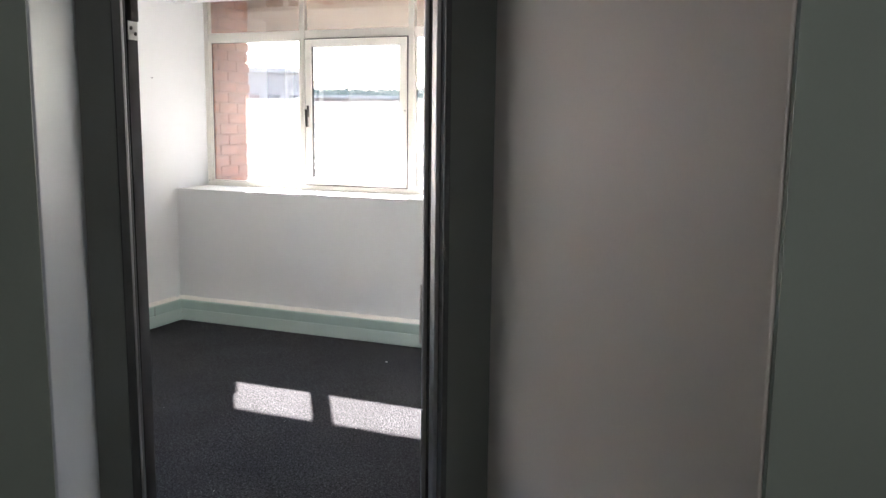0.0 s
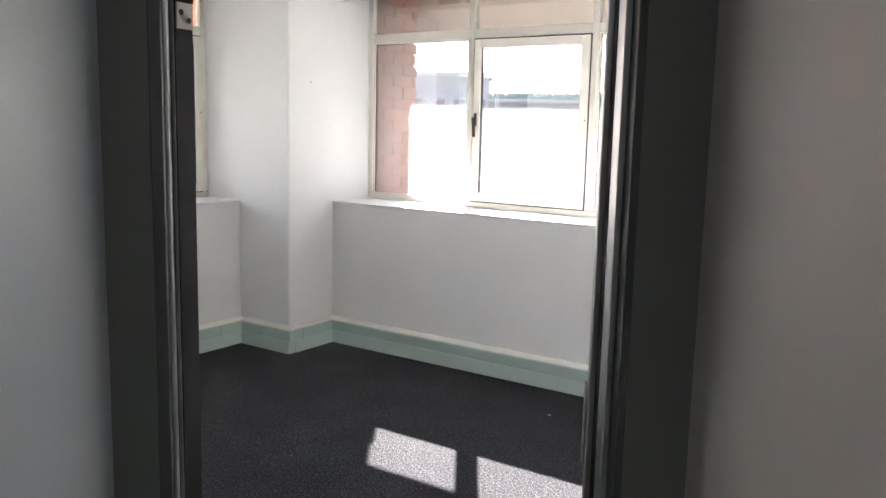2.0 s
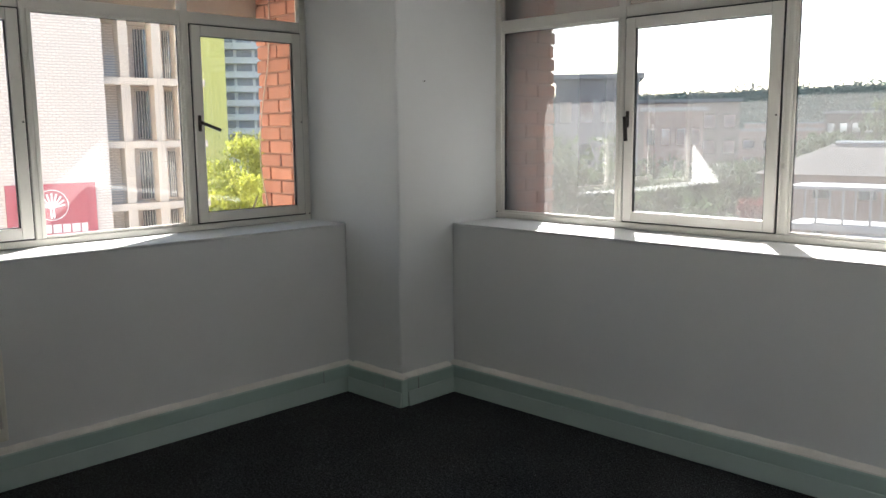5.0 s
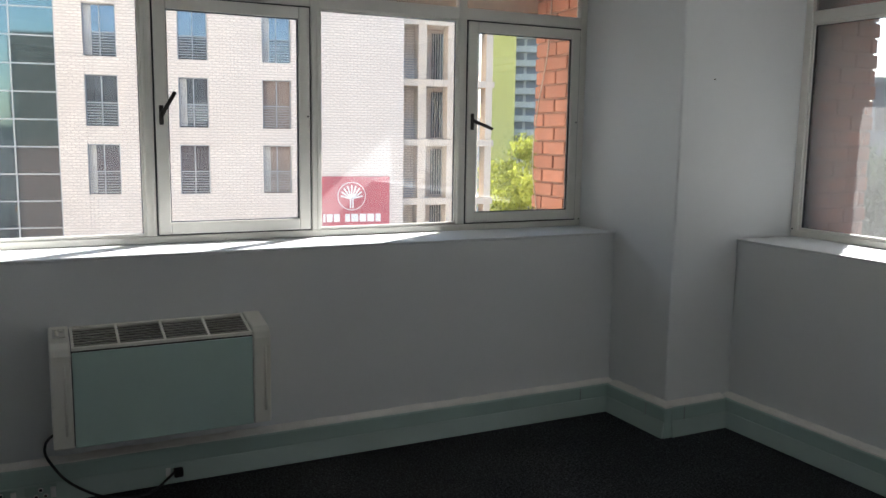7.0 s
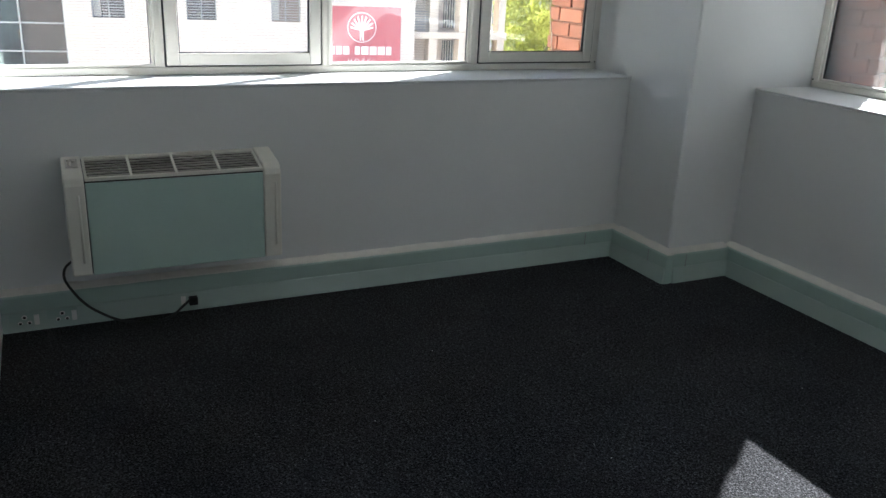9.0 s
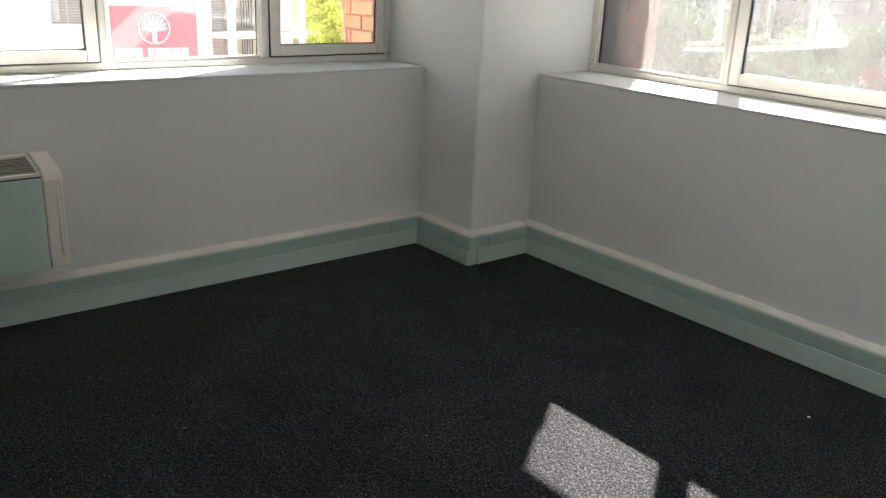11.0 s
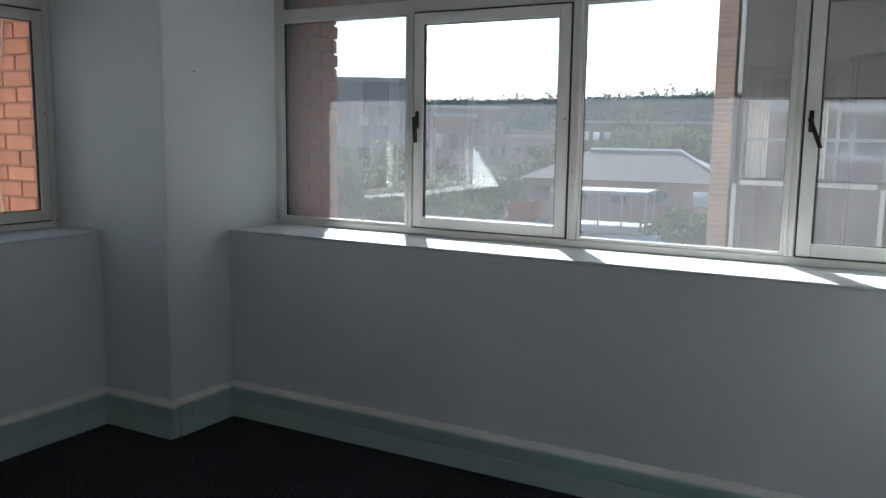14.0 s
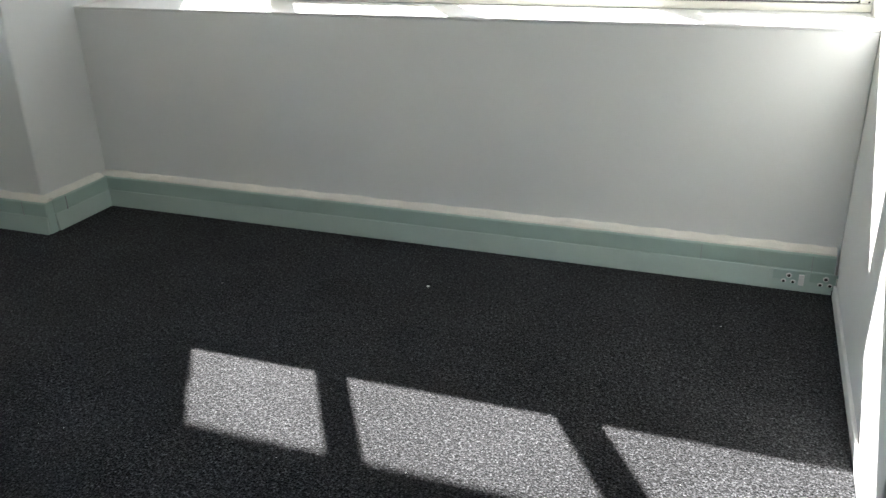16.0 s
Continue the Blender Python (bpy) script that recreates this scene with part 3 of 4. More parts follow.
WLEN = -YS
# west window: its local x runs north, so that -y points into the room
window("window_2", "long pale aluminium window looking on to the street", pose(WX, YS, 0, 0, 0, 90), (WLEN - 2.342, WLEN - 1.575, WLEN - 0.778), {1: (-1, -150), 3: (-1, -70)}, WLEN, M_GLASS_W)

# painted plaster sills, a little proud of the wall
structure("window_sill_north", (0.001, XE - 0.001, YN - 0.004, WY + 0.055, SILL, SILL + 0.011), M_WALL, "white painted window sill, sunlit in patches", "sill", bevel=0.004)
structure("window_sill_west", (WX - 0.055, XW + 0.004, YS + 0.001, -0.001, SILL, SILL + 0.011), M_WALL, "white painted window sill with thin sun streaks", "sill", bevel=0.004)


# ---- cable trunking along the foot of the walls ----
TH, TD = 0.156, 0.052


def trunking(name, a, b, n, label):
    """a, b: ends on the wall's face; n: the way into the room."""
    a, b, n = Vector((*a, 0)), Vector((*b, 0)), Vector((*n, 0))
    d = (b - a).normalized()
    L = (b - a).length
    m = Matrix.Translation(a) @ Matrix((( d.x, n.x, 0, 0), (d.y, n.y, 0, 0), (0, 0, 1, 0), (0, 0, 0, 1)))
    t = thing(name, label, "trunking", m, kind="structure")
    box_part("duct", (0, L, 0.0005, TD - 0.006, 0.001, TH), M_TRUNK, t, "", 0.004)
    bm = bmesh.new()
    vs = add_box(bm, 0.001, L - 0.001, TD - 0.0058, TD, 0.004, TH * 0.56)
    for v in vs:
        if v.co.y > TD - 0.003 and v.co.z < 0.03:
            v.co.y += 0.012
    soften(bm, 0.003, 2)
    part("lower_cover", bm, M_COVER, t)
    box_part("upper_cover", (0.001, L - 0.001, TD - 0.0058, TD - 0.0025, TH * 0.56 + 0.006, TH - 0.005), M_TRUNK, t, "", 0.0015)
    # rough hand-painted plaster lip along the top
    bm = bmesh.new()
    rings, n_seg = [], max(2, int(L / 0.045))
    for k in range(n_seg + 1):
        x = 0.001 + (L - 0.002) * k / n_seg
        dep, top = TD - 0.010 + random.uniform(-0.003, 0.003), TH + 0.016 + random.uniform(-0.003, 0.003)
        rings.append([bm.verts.new(p) for p in ((x, 0.0005, TH + 0.0005), (x, dep, TH + 0.0005), (x, dep - 0.002, TH + 0.006), (x, dep * 0.45, top), (x, 0.0005, top + 0.005))])
    for p, q in zip(rings, rings[1:]):
        for j in range(5):
            bm.faces.new((p[j], q[j], q[(j + 1) % 5], p[(j + 1) % 5]))
    bm.faces.new(rings[0]), bm.faces.new(rings[-1][::-1])
    bmesh.ops.recalc_face_normals(bm, faces=bm.faces)
    part("plaster_lip", bm, M_LIP, t, "uneven cream painted plaster lip")
    return t, m


LBL = "pale grey-green two-compartment cable trunking at the wall's foot"
tr_n, MN = trunking("trunking_north", (0.0, YN), (XE - 0.013, YN), (0, -1), LBL)
tr_w, MW = trunking("trunking_west", (XW, YS + 0.013), (XW, 0.0), (1, 0), LBL)
tr_f, _ = trunking("trunking_column_front", (XW + TD, 0.0), (TD, 0.0), (0, -1), LBL)
tr_s, _ = trunking("trunking_column_side", (0.0, -TD + 0.053), (0.0, YN - TD), (1, 0), LBL)


def joint(parent, x):
    box_part("joint", (x, x + 0.002, TD - 0.004, TD + 0.0006, TH * 0.3, TH - 0.004), M_RAIL, parent, "dark joint between covers")


joint(tr_n, 2.96)
joint(tr_w, WLEN - 0.24)
joint(tr_n, 3.365)
joint(tr_f, 0.32), joint(tr_s, 0.08)


def socket(m, x, label="white three-pin socket with rocker switch on the trunking"):
    s = thing("socket", label, "socket", m @ pose(x, TD + 0.004, 0.052, -7), group="sockets on the trunking")
    box_part("plate", (-0.062, 0.052, 0, 0.0025, -0.032, 0.036), M_TRUNK, s, "", 0.001)
    for k, (dx, dz, r) in enumerate(((-0.022, -0.012, 0.0095), (0.012, -0.012, 0.0095), (-0.005, 0.015, 0.0105))):
        bm = bmesh.new()
        add_rod(bm, (dx, 0.0027, dz), (dx, 0.0055, dz), r, 14)
        part("ring", bm, M_WHITE, s, "white socket ring")
        bm = bmesh.new()
        add_rod(bm, (dx, 0.0056, dz), (dx, 0.0062, dz), r * 0.6, 10)
        part("hole", bm, M_GASKET, s, "dark pin hole")
    box_part("switch", (0.03, 0.05, 0.0027, 0.010, -0.022, 0.024), M_WHITE, s, "white rocker switch", 0.0015)
    return s


# along the north trunking x runs east, seen from the room it is unmirrored
socket(MN, 3.295), socket(MN, 3.425)
socket(MW, 0.09), socket(MW, 0.232)
s3 = thing("socket", "small white outlet with black plug on the trunking", "socket", MW @ pose(WLEN - 2.36, TD + 0.004, 0.055, -7), group="sockets on the trunking")
box_part("switch", (-0.02, 0.0, 0.0, 0.006, -0.02, 0.02), M_WHITE, s3, "white rocker switch", 0.0015)
box_part("plug", (0.012, 0.05, 0.0, 0.03, -0.018, 0.018), M_CORD, s3, "black plug", 0.005)


# ---- wall heater ----
AY0, AY1, AZ0, AZ1, AXF = -2.79, -1.945, 0.276, 0.715, -0.255
ac = thing("wall_heater", "wall-hung fan heater with cream ends, green panel and top grille", "heater")
bm = bmesh.new()
# side view of the body: sloping top, upright front
prof = [(XW + 0.001, AZ0 + 0.01), (AXF - 0.012, AZ0), (AXF - 0.012, AZ1 - 0.056), (XW + 0.001, AZ1 - 0.014)]


def extrude_profile(bm, prof, y0, y1):
    n = len(prof)
    v0 = [bm.verts.new((x, y0, z)) for x, z in prof]
    v1 = [bm.verts.new((x, y1, z)) for x, z in prof]
    bm.faces.new(v0), bm.faces.new(v1[::-1])
    for k in range(n):
        bm.faces.new((v0[k], v1[k], v1[(k + 1) % n], v0[(k + 1) % n]))
    bmesh.ops.recalc_face_normals(bm, faces=bm.faces)


EW = 0.075
extrude_profile(bm, prof, AY0 + EW, AY1 - EW)
part("body", bm, M_GRILLE, ac, "dark inner casing")
for a, b in ((AY0, AY0 + EW - 0.001), (AY1 - EW + 0.001, AY1)):
    bm = bmesh.new()
    extrude_profile(bm, [(XW + 0.001, AZ0 - 0.004), (AXF - 0.002, AZ0 - 0.006), (AXF + 0.002, AZ1 - 0.075), (AXF - 0.008, AZ1 - 0.048), (AXF - 0.035, AZ1 - 0.03), (XW + 0.001, AZ1)], a, b)
    soften(bm, 0.008, 3)
    end = part("end_cap", bm, M_CREAM, ac, "cream plastic end cap")
    bm = bmesh.new()
    yc = (a + b) / 2
    add_rod(bm, (AXF + 0.001, yc + 0.012, AZ0 + 0.05), (AXF + 0.003, yc + 0.012, AZ1 - 0.11), 0.006, 10, 0.004)
    part("moulding", bm, M_CREAM, ac, "raised ridge on the end cap", True)
box_part("front_panel", (AXF - 0.0115, AXF, AY0 + EW + 0.002, AY1 - EW - 0.002, AZ0 - 0.004, AZ1 - 0.066), M_PANEL, ac, "pale grey-green front panel", 0.003)
# sloping grille: frame bars and slats
x_in, x_out = XW + 0.012, AXF - 0.008


def top_z(x):
    f = (x - (XW + 0.001)) / ((AXF - 0.012) - (XW + 0.001))
    return AZ1 - 0.014 - 0.042 * f


gy0, gy1 = AY0 + EW + 0.002, AY1 - EW - 0.002
bars = [gy0 + (gy1 - gy0) * k / 4 for k in range(5)]
for k, y in enumerate(bars):
    w2 = 0.005
    bm = bmesh.new()
    c = min(max(y, gy0 + w2), gy1 - w2)
    extrude_profile(bm, [(x_in, top_z(x_in)), (x_out, top_z(x_out)), (x_out, top_z(x_out) + 0.01), (x_in, top_z(x_in) + 0.01)], c - w2, c + w2)
    part("grille_bar", bm, M_CREAM, ac, "cream grille bar")
for xa in (x_in - 0.004, x_out - 0.008):
    bm = bmesh.new()
    extrude_profile(bm, [(xa, top_z(xa)), (xa + 0.014, top_z(xa + 0.014)), (xa + 0.014, top_z(xa + 0.014) + 0.011), (xa, top_z(xa) + 0.011)], gy0, gy1)
    part("grille_rail", bm, M_CREAM, ac, "cream grille rail")
for k in range(4):
    for j in range(7):
        x = x_in + 0.018 + (x_out - x_in - 0.034) * j / 6.6
        bm = bmesh.new()
        extrude_profile(bm, [(x, top_z(x) + 0.001), (x + 0.006, top_z(x) + 0.001), (x + 0.010, top_z(x) + 0.008), (x + 0.003, top_z(x) + 0.008)], bars[k] + 0.006, bars[k + 1] - 0.006)
        part("slat", bm, M_SLAT, ac)
# control panel on the south end cap's top
bm = bmesh.new()
extrude_profile(bm, [(XW + 0.05, AZ1 - 0.006), (XW + 0.135, AZ1 - 0.018), (XW + 0.135, AZ1 - 0.014), (XW + 0.05, AZ1 - 0.002)], AY0 + 0.015, AY0 + 0.06)
ctl = part("control_panel", bm, M_SLAT, ac, "small grey control panel with knobs")
for yy, xx in ((AY0 + 0.027, XW + 0.07), (AY0 + 0.047, XW + 0.09), (AY0 + 0.03, XW + 0.115)):
    bm = bmesh.new()
    add_rod(bm, (xx, yy, AZ1 - 0.014), (xx + 0.001, yy, AZ1 + 0.003), 0.007, 10)
    part("knob", bm, M_CREAM, ctl, "small cream knob")


def tube(name, pts, r, material, parent=None, label=""):
    cu = bpy.data.curves.new(name, "CURVE")
    cu.dimensions, cu.bevel_depth, cu.bevel_resolution, cu.resolution_u = "3D", r, 3, 8
    sp = cu.splines.new("BEZIER")
    sp.bezier_points.add(len(pts) - 1)
    for p, co in zip(sp.bezier_points, pts):
        p.co, p.handle_left_type, p.handle_right_type = co, "AUTO", "AUTO"
    cu.materials.append(material)
    ob = new(name, cu)
    ob.parent = parent
    if label:
        ob["label"] = label
    return ob


XF = XW + TD
cord = tube("power_cord", [(XW + 0.03, AY0 + 0.03, AZ0 + 0.02), (XW + 0.05, AY0 - 0.03, AZ0 - 0.03), (XF + 0.02, AY0 - 0.005, 0.16), (XF + 0.04, -2.68, 0.045), (XF + 0.075, -2.55, 0.008),
                           (XF + 0.075, -2.43, 0.012), (XF + 0.05, -2.36, 0.05), (XF + 0.025, -2.33, 0.062)], 0.0055, M_CORD)
tagged(cord, "black power cord looping from the heater to the socket", "cord")
# lint on the carpet, a nail in the column
bm = bmesh.new()
add_box(bm, -0.006, 0.006, -0.004, 0.004, 0.0005, 0.006)
soften(bm, 0.002, 1)
lint = part("lint", bm, M_WHITE)
lint.location = (1.955, -0.03, 0)
tagged(lint, "small white scrap lying on the dark carpet", "scrap", group="scraps on the carpet")
for k in range(16):
    o = copy_thing(lint, pose(random.uniform(0.2, 3.2), random.uniform(-2.4, 0.1), 0, 0, 0, random.uniform(0, 180)))
    s = random.uniform(0.18, 0.4)
    o.scale = (s, s, s)
bm = bmesh.new()
add_rod(bm, (0.0005, 0.2, 1.78), (0.009, 0.2, 1.7815), 0.0028, 8)
tagged(part("nail", bm, M_GRILLE), "small dark nail in the white column", "nail")

# ---- the outside of this building ----
FZ0, FZ1 = -9.0, 9.0
FN, FW = 1.37, -1.30     # how far the brick fins stand out
structure("wall_fin_north", (-0.44, -0.012, 0.862, FN - 0.012, FZ0, FZ1), M_MORTAR, "red brick fin outside the window", "wall")
structure("wall_fin_west", (FW + 0.012, -0.862, 0.012, 0.44, FZ0, FZ1), M_MORTAR, "red brick fin outside the window", "wall")
structure("wall_fin_east", (XE + 0.125, XE + 0.5, 0.862, FN, FZ0, FZ1), M_RED, "red brick fin at the window's far end", "wall")
structure("wall_fin_south", (FW, -0.862, YS - 0.5, YS - 0.125, FZ0, FZ1), M_BRICK, "red brick fin at the window's far end", "wall")
structure("wall_core", (-0.85, 0.0, 0.006, 0.855, 2.905, FZ1), M_RED, "red brick corner of the upper storeys", "wall")
structure("spandrel_north", (0, XE + 0.12, YN + 0.455, 0.96, FZ0, SILL - 0.02), M_RED, "red brick wall below the window", "wall")
structure("spandrel_west", (-0.96, XW - 0.425, YS - 0.12, 0, FZ0, SILL - 0.02), M_RED, "red brick wall below the window", "wall")
structure("soffit_north", (0.0, XE + 0.12, 0.862, FN + 0.12, 2.52, 2.62), M_SOFFIT, "pale plastered overhang above the window", "soffit")
structure("soffit_west", (FW - 0.0005, -0.862, YS - 0.12, 0.0, 2.52, 2.62), M_SOFFIT, "plastered overhang above the window", "soffit")
structure("edge_beam_north", (-0.44, XE + 0.6, FN + 0.001, FN + 0.10, 2.205, 3.6), M_SOFFIT, "pale edge beam of the overhang", "beam")
structure("edge_beam_west", (FW - 0.10, FW - 0.001, YS - 0.6, 0.44, 2.222, 3.6), M_SOFFIT, "pale edge beam of the overhang", "beam")
structure("upper_floors", (-0.84, 16.0, -16.0, 0.84, 3.11, FZ1), M_CONC, "grey concrete upper storeys of the office block", "building")
structure("lower_floors", (-0.44, 16.0, -16.0, 0.84, FZ0, -0.21), M_RED, "red brick lower storeys of the office block", "building")
structure("wing_south", (-0.84, 2.3, -16.0, YS - 0.55, -0.2, 3.1), M_CONC, "grey concrete neighbouring offices", "building")
structure("wing_east", (XE + 0.52, 16.0, -1.6, 0.84, -0.2, 3.1), M_RED, "red brick neighbouring offices", "building")

BW, BH, BG = 0.222, 0.073, 0.0105


def brick_mesh(w, d, h):
    bm = bmesh.new()
    add_box(bm, -w / 2, w / 2, -d / 2, d / 2, -h / 2, h / 2)
    soften(bm, 0.0035, 1)
    return mesh_of("brick", bm, M_BRICK)


def brick_face(parent, origin, along, out, run, z0, z1, meshes, thick):
    """Courses of single bricks laid on a face; the bricks at the free end stand uneven."""
    o, a, n = Vector(origin), Vector(along), Vector(out)
    rows = int((z1 - z0) / (BH + BG))
    for r in range(rows):
        z = z0 + r * (BH + BG) + BH / 2
        x = 0.0 if r % 2 == 0 else -(BW + BG) / 2
        while x < run - 0.02:
            lo, hi = max(x, 0.0), min(x + BW, run + (0.012 if r % 2 else 0.0))
            if hi - lo > 0.04:
                key = round(hi - lo, 3)
                if key not in meshes:
                    meshes[key] = brick_mesh(hi - lo, thick, BH)
                ob = new("brick", meshes[key])
                c = o + a * ((lo + hi) / 2) + n * random.uniform(-0.002, 0.002)
                ob.matrix_world = Matrix.Translation((c.x, c.y, z)) @ Matrix.Rotation(math.atan2(a.y, a.x) + random.uniform(-0.004, 0.004), 4, "Z")
                ob.parent = parent
            x += BW + BG


fins = {o.name: o for o in scene.objects if o.name.startswith("wall_fin")}
shared = {}
brick_face(fins["wall_fin_north"], (-0.02, 0.862, 0), (0, 1, 0), (1, 0, 0), FN - 0.862, 0.80, 2.52, shared, 0.04)
brick_face(fins["wall_fin_west"], (-0.862, 0.02, 0), (-1, 0, 0), (0, -1, 0), -0.862 - FW, 0.80, 2.52, shared, 0.04)
cable = tube("loose_cable", [(FW + 0.16, -0.008, 2.5), (FW + 0.14, -0.012, 2.0), (FW + 0.05, -0.02, 1.62), (FW + 0.02, -0.02, 1.3), (FW + 0.06, -0.012, 1.05), (FW + 0.06, -0.012, 0.6)], 0.004, M_SOFFIT)
tagged(cable, "thin pale cable hanging down the brick fin", "cable")

# ---- ground ----
def height(x, y):
    d = math.hypot(x, y)
    base = -9.0
    rise = max(0.0, min(1.0, (y - 130) / 420))
    h = base + 32.0 * rise * rise * (3 - 2 * rise) * (0.94 + 0.06 * math.sin(x * 0.012 + 1.3))
    return h


bm = bmesh.new()
N = 70
grid = [[None] * (N + 1) for _ in range(N + 1)]
for i in range(N + 1):
    for j in range(N + 1):
        u, v = i / N * 2 - 1, j / N * 2 - 1
        x, y = 2600 * u * abs(u), 2600 * v * abs(v)
        grid[i][j] = bm.verts.new((x, y, height(x, y)))
for i in range(N):
    for j in range(N):
        bm.faces.new((grid[i][j], grid[i + 1][j], grid[i + 1][j + 1], grid[i][j + 1]))
tagged(part("ground", bm, M_GRASS, smooth=True), "dry grassy ground rising to a wooded hill", "ground", kind="structure")
structure("road", (-1.9, 40, 24, 44, -9.2, -8.9), M_ROAD, "grey asphalt car park and road below", "road")
# street out of view, made pale so sunlight bounces up to the hotel
structure("pavement", (-34, -2, -60, 60, -9.2, -8.88), M_PAVE, "unseen street below, paved pale to bounce sunlight up", "pavement")


# ---- hotel across the street ----
# local x runs along the facade, -y towards this building
HD = 39.0
ha = radians(81.0)
EYE0 = Vector((3.1, -2.79, 1.5))
hm = Matrix.Translation((EYE0.x - math.sin(ha) * HD, EYE0.y + math.cos(ha) * HD, 0)) @ Matrix.Rotation(ha, 4, "Z")
hotel = thing("hotel_building", "white brick hotel with tall balustraded windows and side bays", "building", hm)
WINS = [(-4.02, -2.68), (-0.18, 1.10), (3.46, 4.76)]
TOPS = [9.71, 6.74, 3.77, 0.80]
WH = 2.2
xs = sorted({-5.1, 10.1, *[v for w in WINS for v in w]})
bm = bmesh.new()
for a, b in zip(xs, xs[1:]):
    if (a, b) in WINS:
        z = FZ0
        for t in sorted(TOPS):
            add_box(bm, a, b, 0, 0.35, z, t - WH)
            z = t
        add_box(bm, a, b, 0, 0.35, z, 12)
    else:
        add_box(bm, a, b, 0, 0.35, FZ0, 12)
part("wall", bm, M_HOTEL, hotel, "white brick facade")
box_part("side", (-5.1, 10.1, 1.4, 9, FZ0, 12), M_HOTEL, hotel, "white brick rear part")
box_part("roof", (-5.3, 15, 0.02, 9.2, 12.01, 12.4), M_SLAB, hotel, "flat roof edge")
for ci, (a, b) in enumerate(WINS):
    for ri, t in enumerate(TOPS):
        w = new("window")
        w.parent = hotel
        w["label"] = "tall hotel window with a horizontal-bar balustrade"
        bm = bmesh.new()
        for d in ((a, a + 0.05, t - WH, t), (b - 0.05, b, t - WH, t), (a + 0.05, b - 0.05, t - 0.05, t), ((a + b) / 2 - 0.025, (a + b) / 2 + 0.025, t - WH, t - 0.05)):
            add_box(bm, d[0], d[1], 0.2, 0.26, d[2], d[3])
        part("window_frame", bm, M_RAIL, w)
        k = (ci * 7 + ri * 5) % 4
        box_part("pane", (a, b, 0.262, 0.28, t - WH, t), M_ROOM if (ci == 2 and ri in (2, 3)) else M_FARGLASS, w, "dark reflecting pane")
        if k in (1, 3):
            bm = bmesh.new()
            for q in range(5):
                add_box(bm, a + 0.06 + q * 0.06, a + 0.11 + q * 0.06, 0.245 + 0.008 * (q % 2), 0.26, t - WH + 0.05, t - 0.06)
            part("curtain", bm, M_CURTAIN, w, "pale curtain drawn aside")
        bm = bmesh.new()
        for q in range(8):
            z = t - WH + 0.08 + q * 0.115
            add_box(bm, a, b, 0.08, 0.1, z, z + 0.03)
        add_box(bm, a, b, 0.07, 0.11, t - WH + 0.98, t - WH + 1.03)
        part("balustrade", bm, M_RAIL, w, "grey bar balustrade")
# the bays past the corner: floor slabs, piers, recessed glazing
bx0, bx1 = 10.1, 14.7
BAYS = [9.25, 6.35, 3.45, 0.55, -2.35, -5.25]
box_part("bay_wall", (bx0 + 0.004, bx1, 2.2, 9, FZ0, 12), M_HOTEL, hotel, "recessed white brick wall")
for t in BAYS:
    box_part("bay_slab", (bx0 + 0.002, bx1 + 0.2, 0.45, 2.19, t + 0.3, t + 0.62), M_SLAB, hotel, "pale floor slab")
    for q, (xa, wd) in enumerate(((10.95, 0.42), (12.45, 0.42), (13.55, 0.5), (14.45, 0.35))):
        box_part("bay_pier", (xa, xa + wd, 0.5, 1.3, t - 2.27, t + 0.298), M_SLAB, hotel, "pale upright pier", 0.01)
    for xa, xb in ((10.15, 10.6), (12.1, 12.9), (13.5, 14.1)):
        w = new("window")
        w.parent = hotel
        box_part("pane", (xa, xb, 2.14, 2.19, t - 2.2, t + 0.1), M_FARGLASS, w, "dark recessed glazing")
        bm = bmesh.new()
        for q in range(6):
            add_box(bm, xa + 0.04 + q * (xb - xa) / 6.2, xa + 0.08 + q * (xb - xa) / 6.2, 2.09, 2.138, t - 2.2, t + 0.1)
        part("curtain", bm, M_CURTAIN, w, "pale pleated curtain")
    bm = bmesh.new()
    for q in range(8):
        add_box(bm, bx0 + 0.05, 10.9, 0.6, 0.62, t - 2.2 + q * 0.12, t - 2.17 + q * 0.12)
    part("balustrade", bm, M_RAIL, hotel, "grey bar balustrade")
# sign: red board, ring and tree of plain strokes, bars for the lettering
sign = thing("hotel_sign", "dark red sign board with white round emblem and lettering", "sign", hm)
SX0, SX1, SZ0, SZ1 = 5.75, 9.4, -3.3, -0.62
box_part("board", (SX0, SX1, -0.09, -0.003, SZ0, SZ1), M_SIGN, sign, "dark red board", 0.01)
bm = bmesh.new()
ex, ez, er = 7.55, -1.55, 0.66
for k in range(36):
    a0, a1 = k / 36 * 2 * math.pi, (k + 1) / 36 * 2 * math.pi
    add_rod(bm, (ex + er * math.cos(a0), -0.11, ez + er * math.sin(a0)), (ex + er * math.cos(a1), -0.11, ez + er * math.sin(a1)), 0.02, 6)
part("ring", bm, M_SIGNW, sign, "white ring")
bm = bmesh.new()
for k in range(-4, 5):
    a0 = radians(90 - k * 23)
    add_rod(bm, (ex + 0.06 * k / 4, -0.11, ez - 0.12), (ex + 0.52 * math.cos(a0), -0.11, ez + 0.02 + 0.5 * math.sin(a0)), 0.028, 6, 0.045)
add_rod(bm, (ex - 0.06, -0.11, ez - 0.58), (ex - 0.05, -0.11, ez), 0.04, 6)
add_rod(bm, (ex + 0.06, -0.11, ez - 0.58), (ex + 0.05, -0.11, ez), 0.04, 6)
part("emblem", bm, M_SIGNW, sign, "white tree of plain strokes")
x = SX0 + 0.12
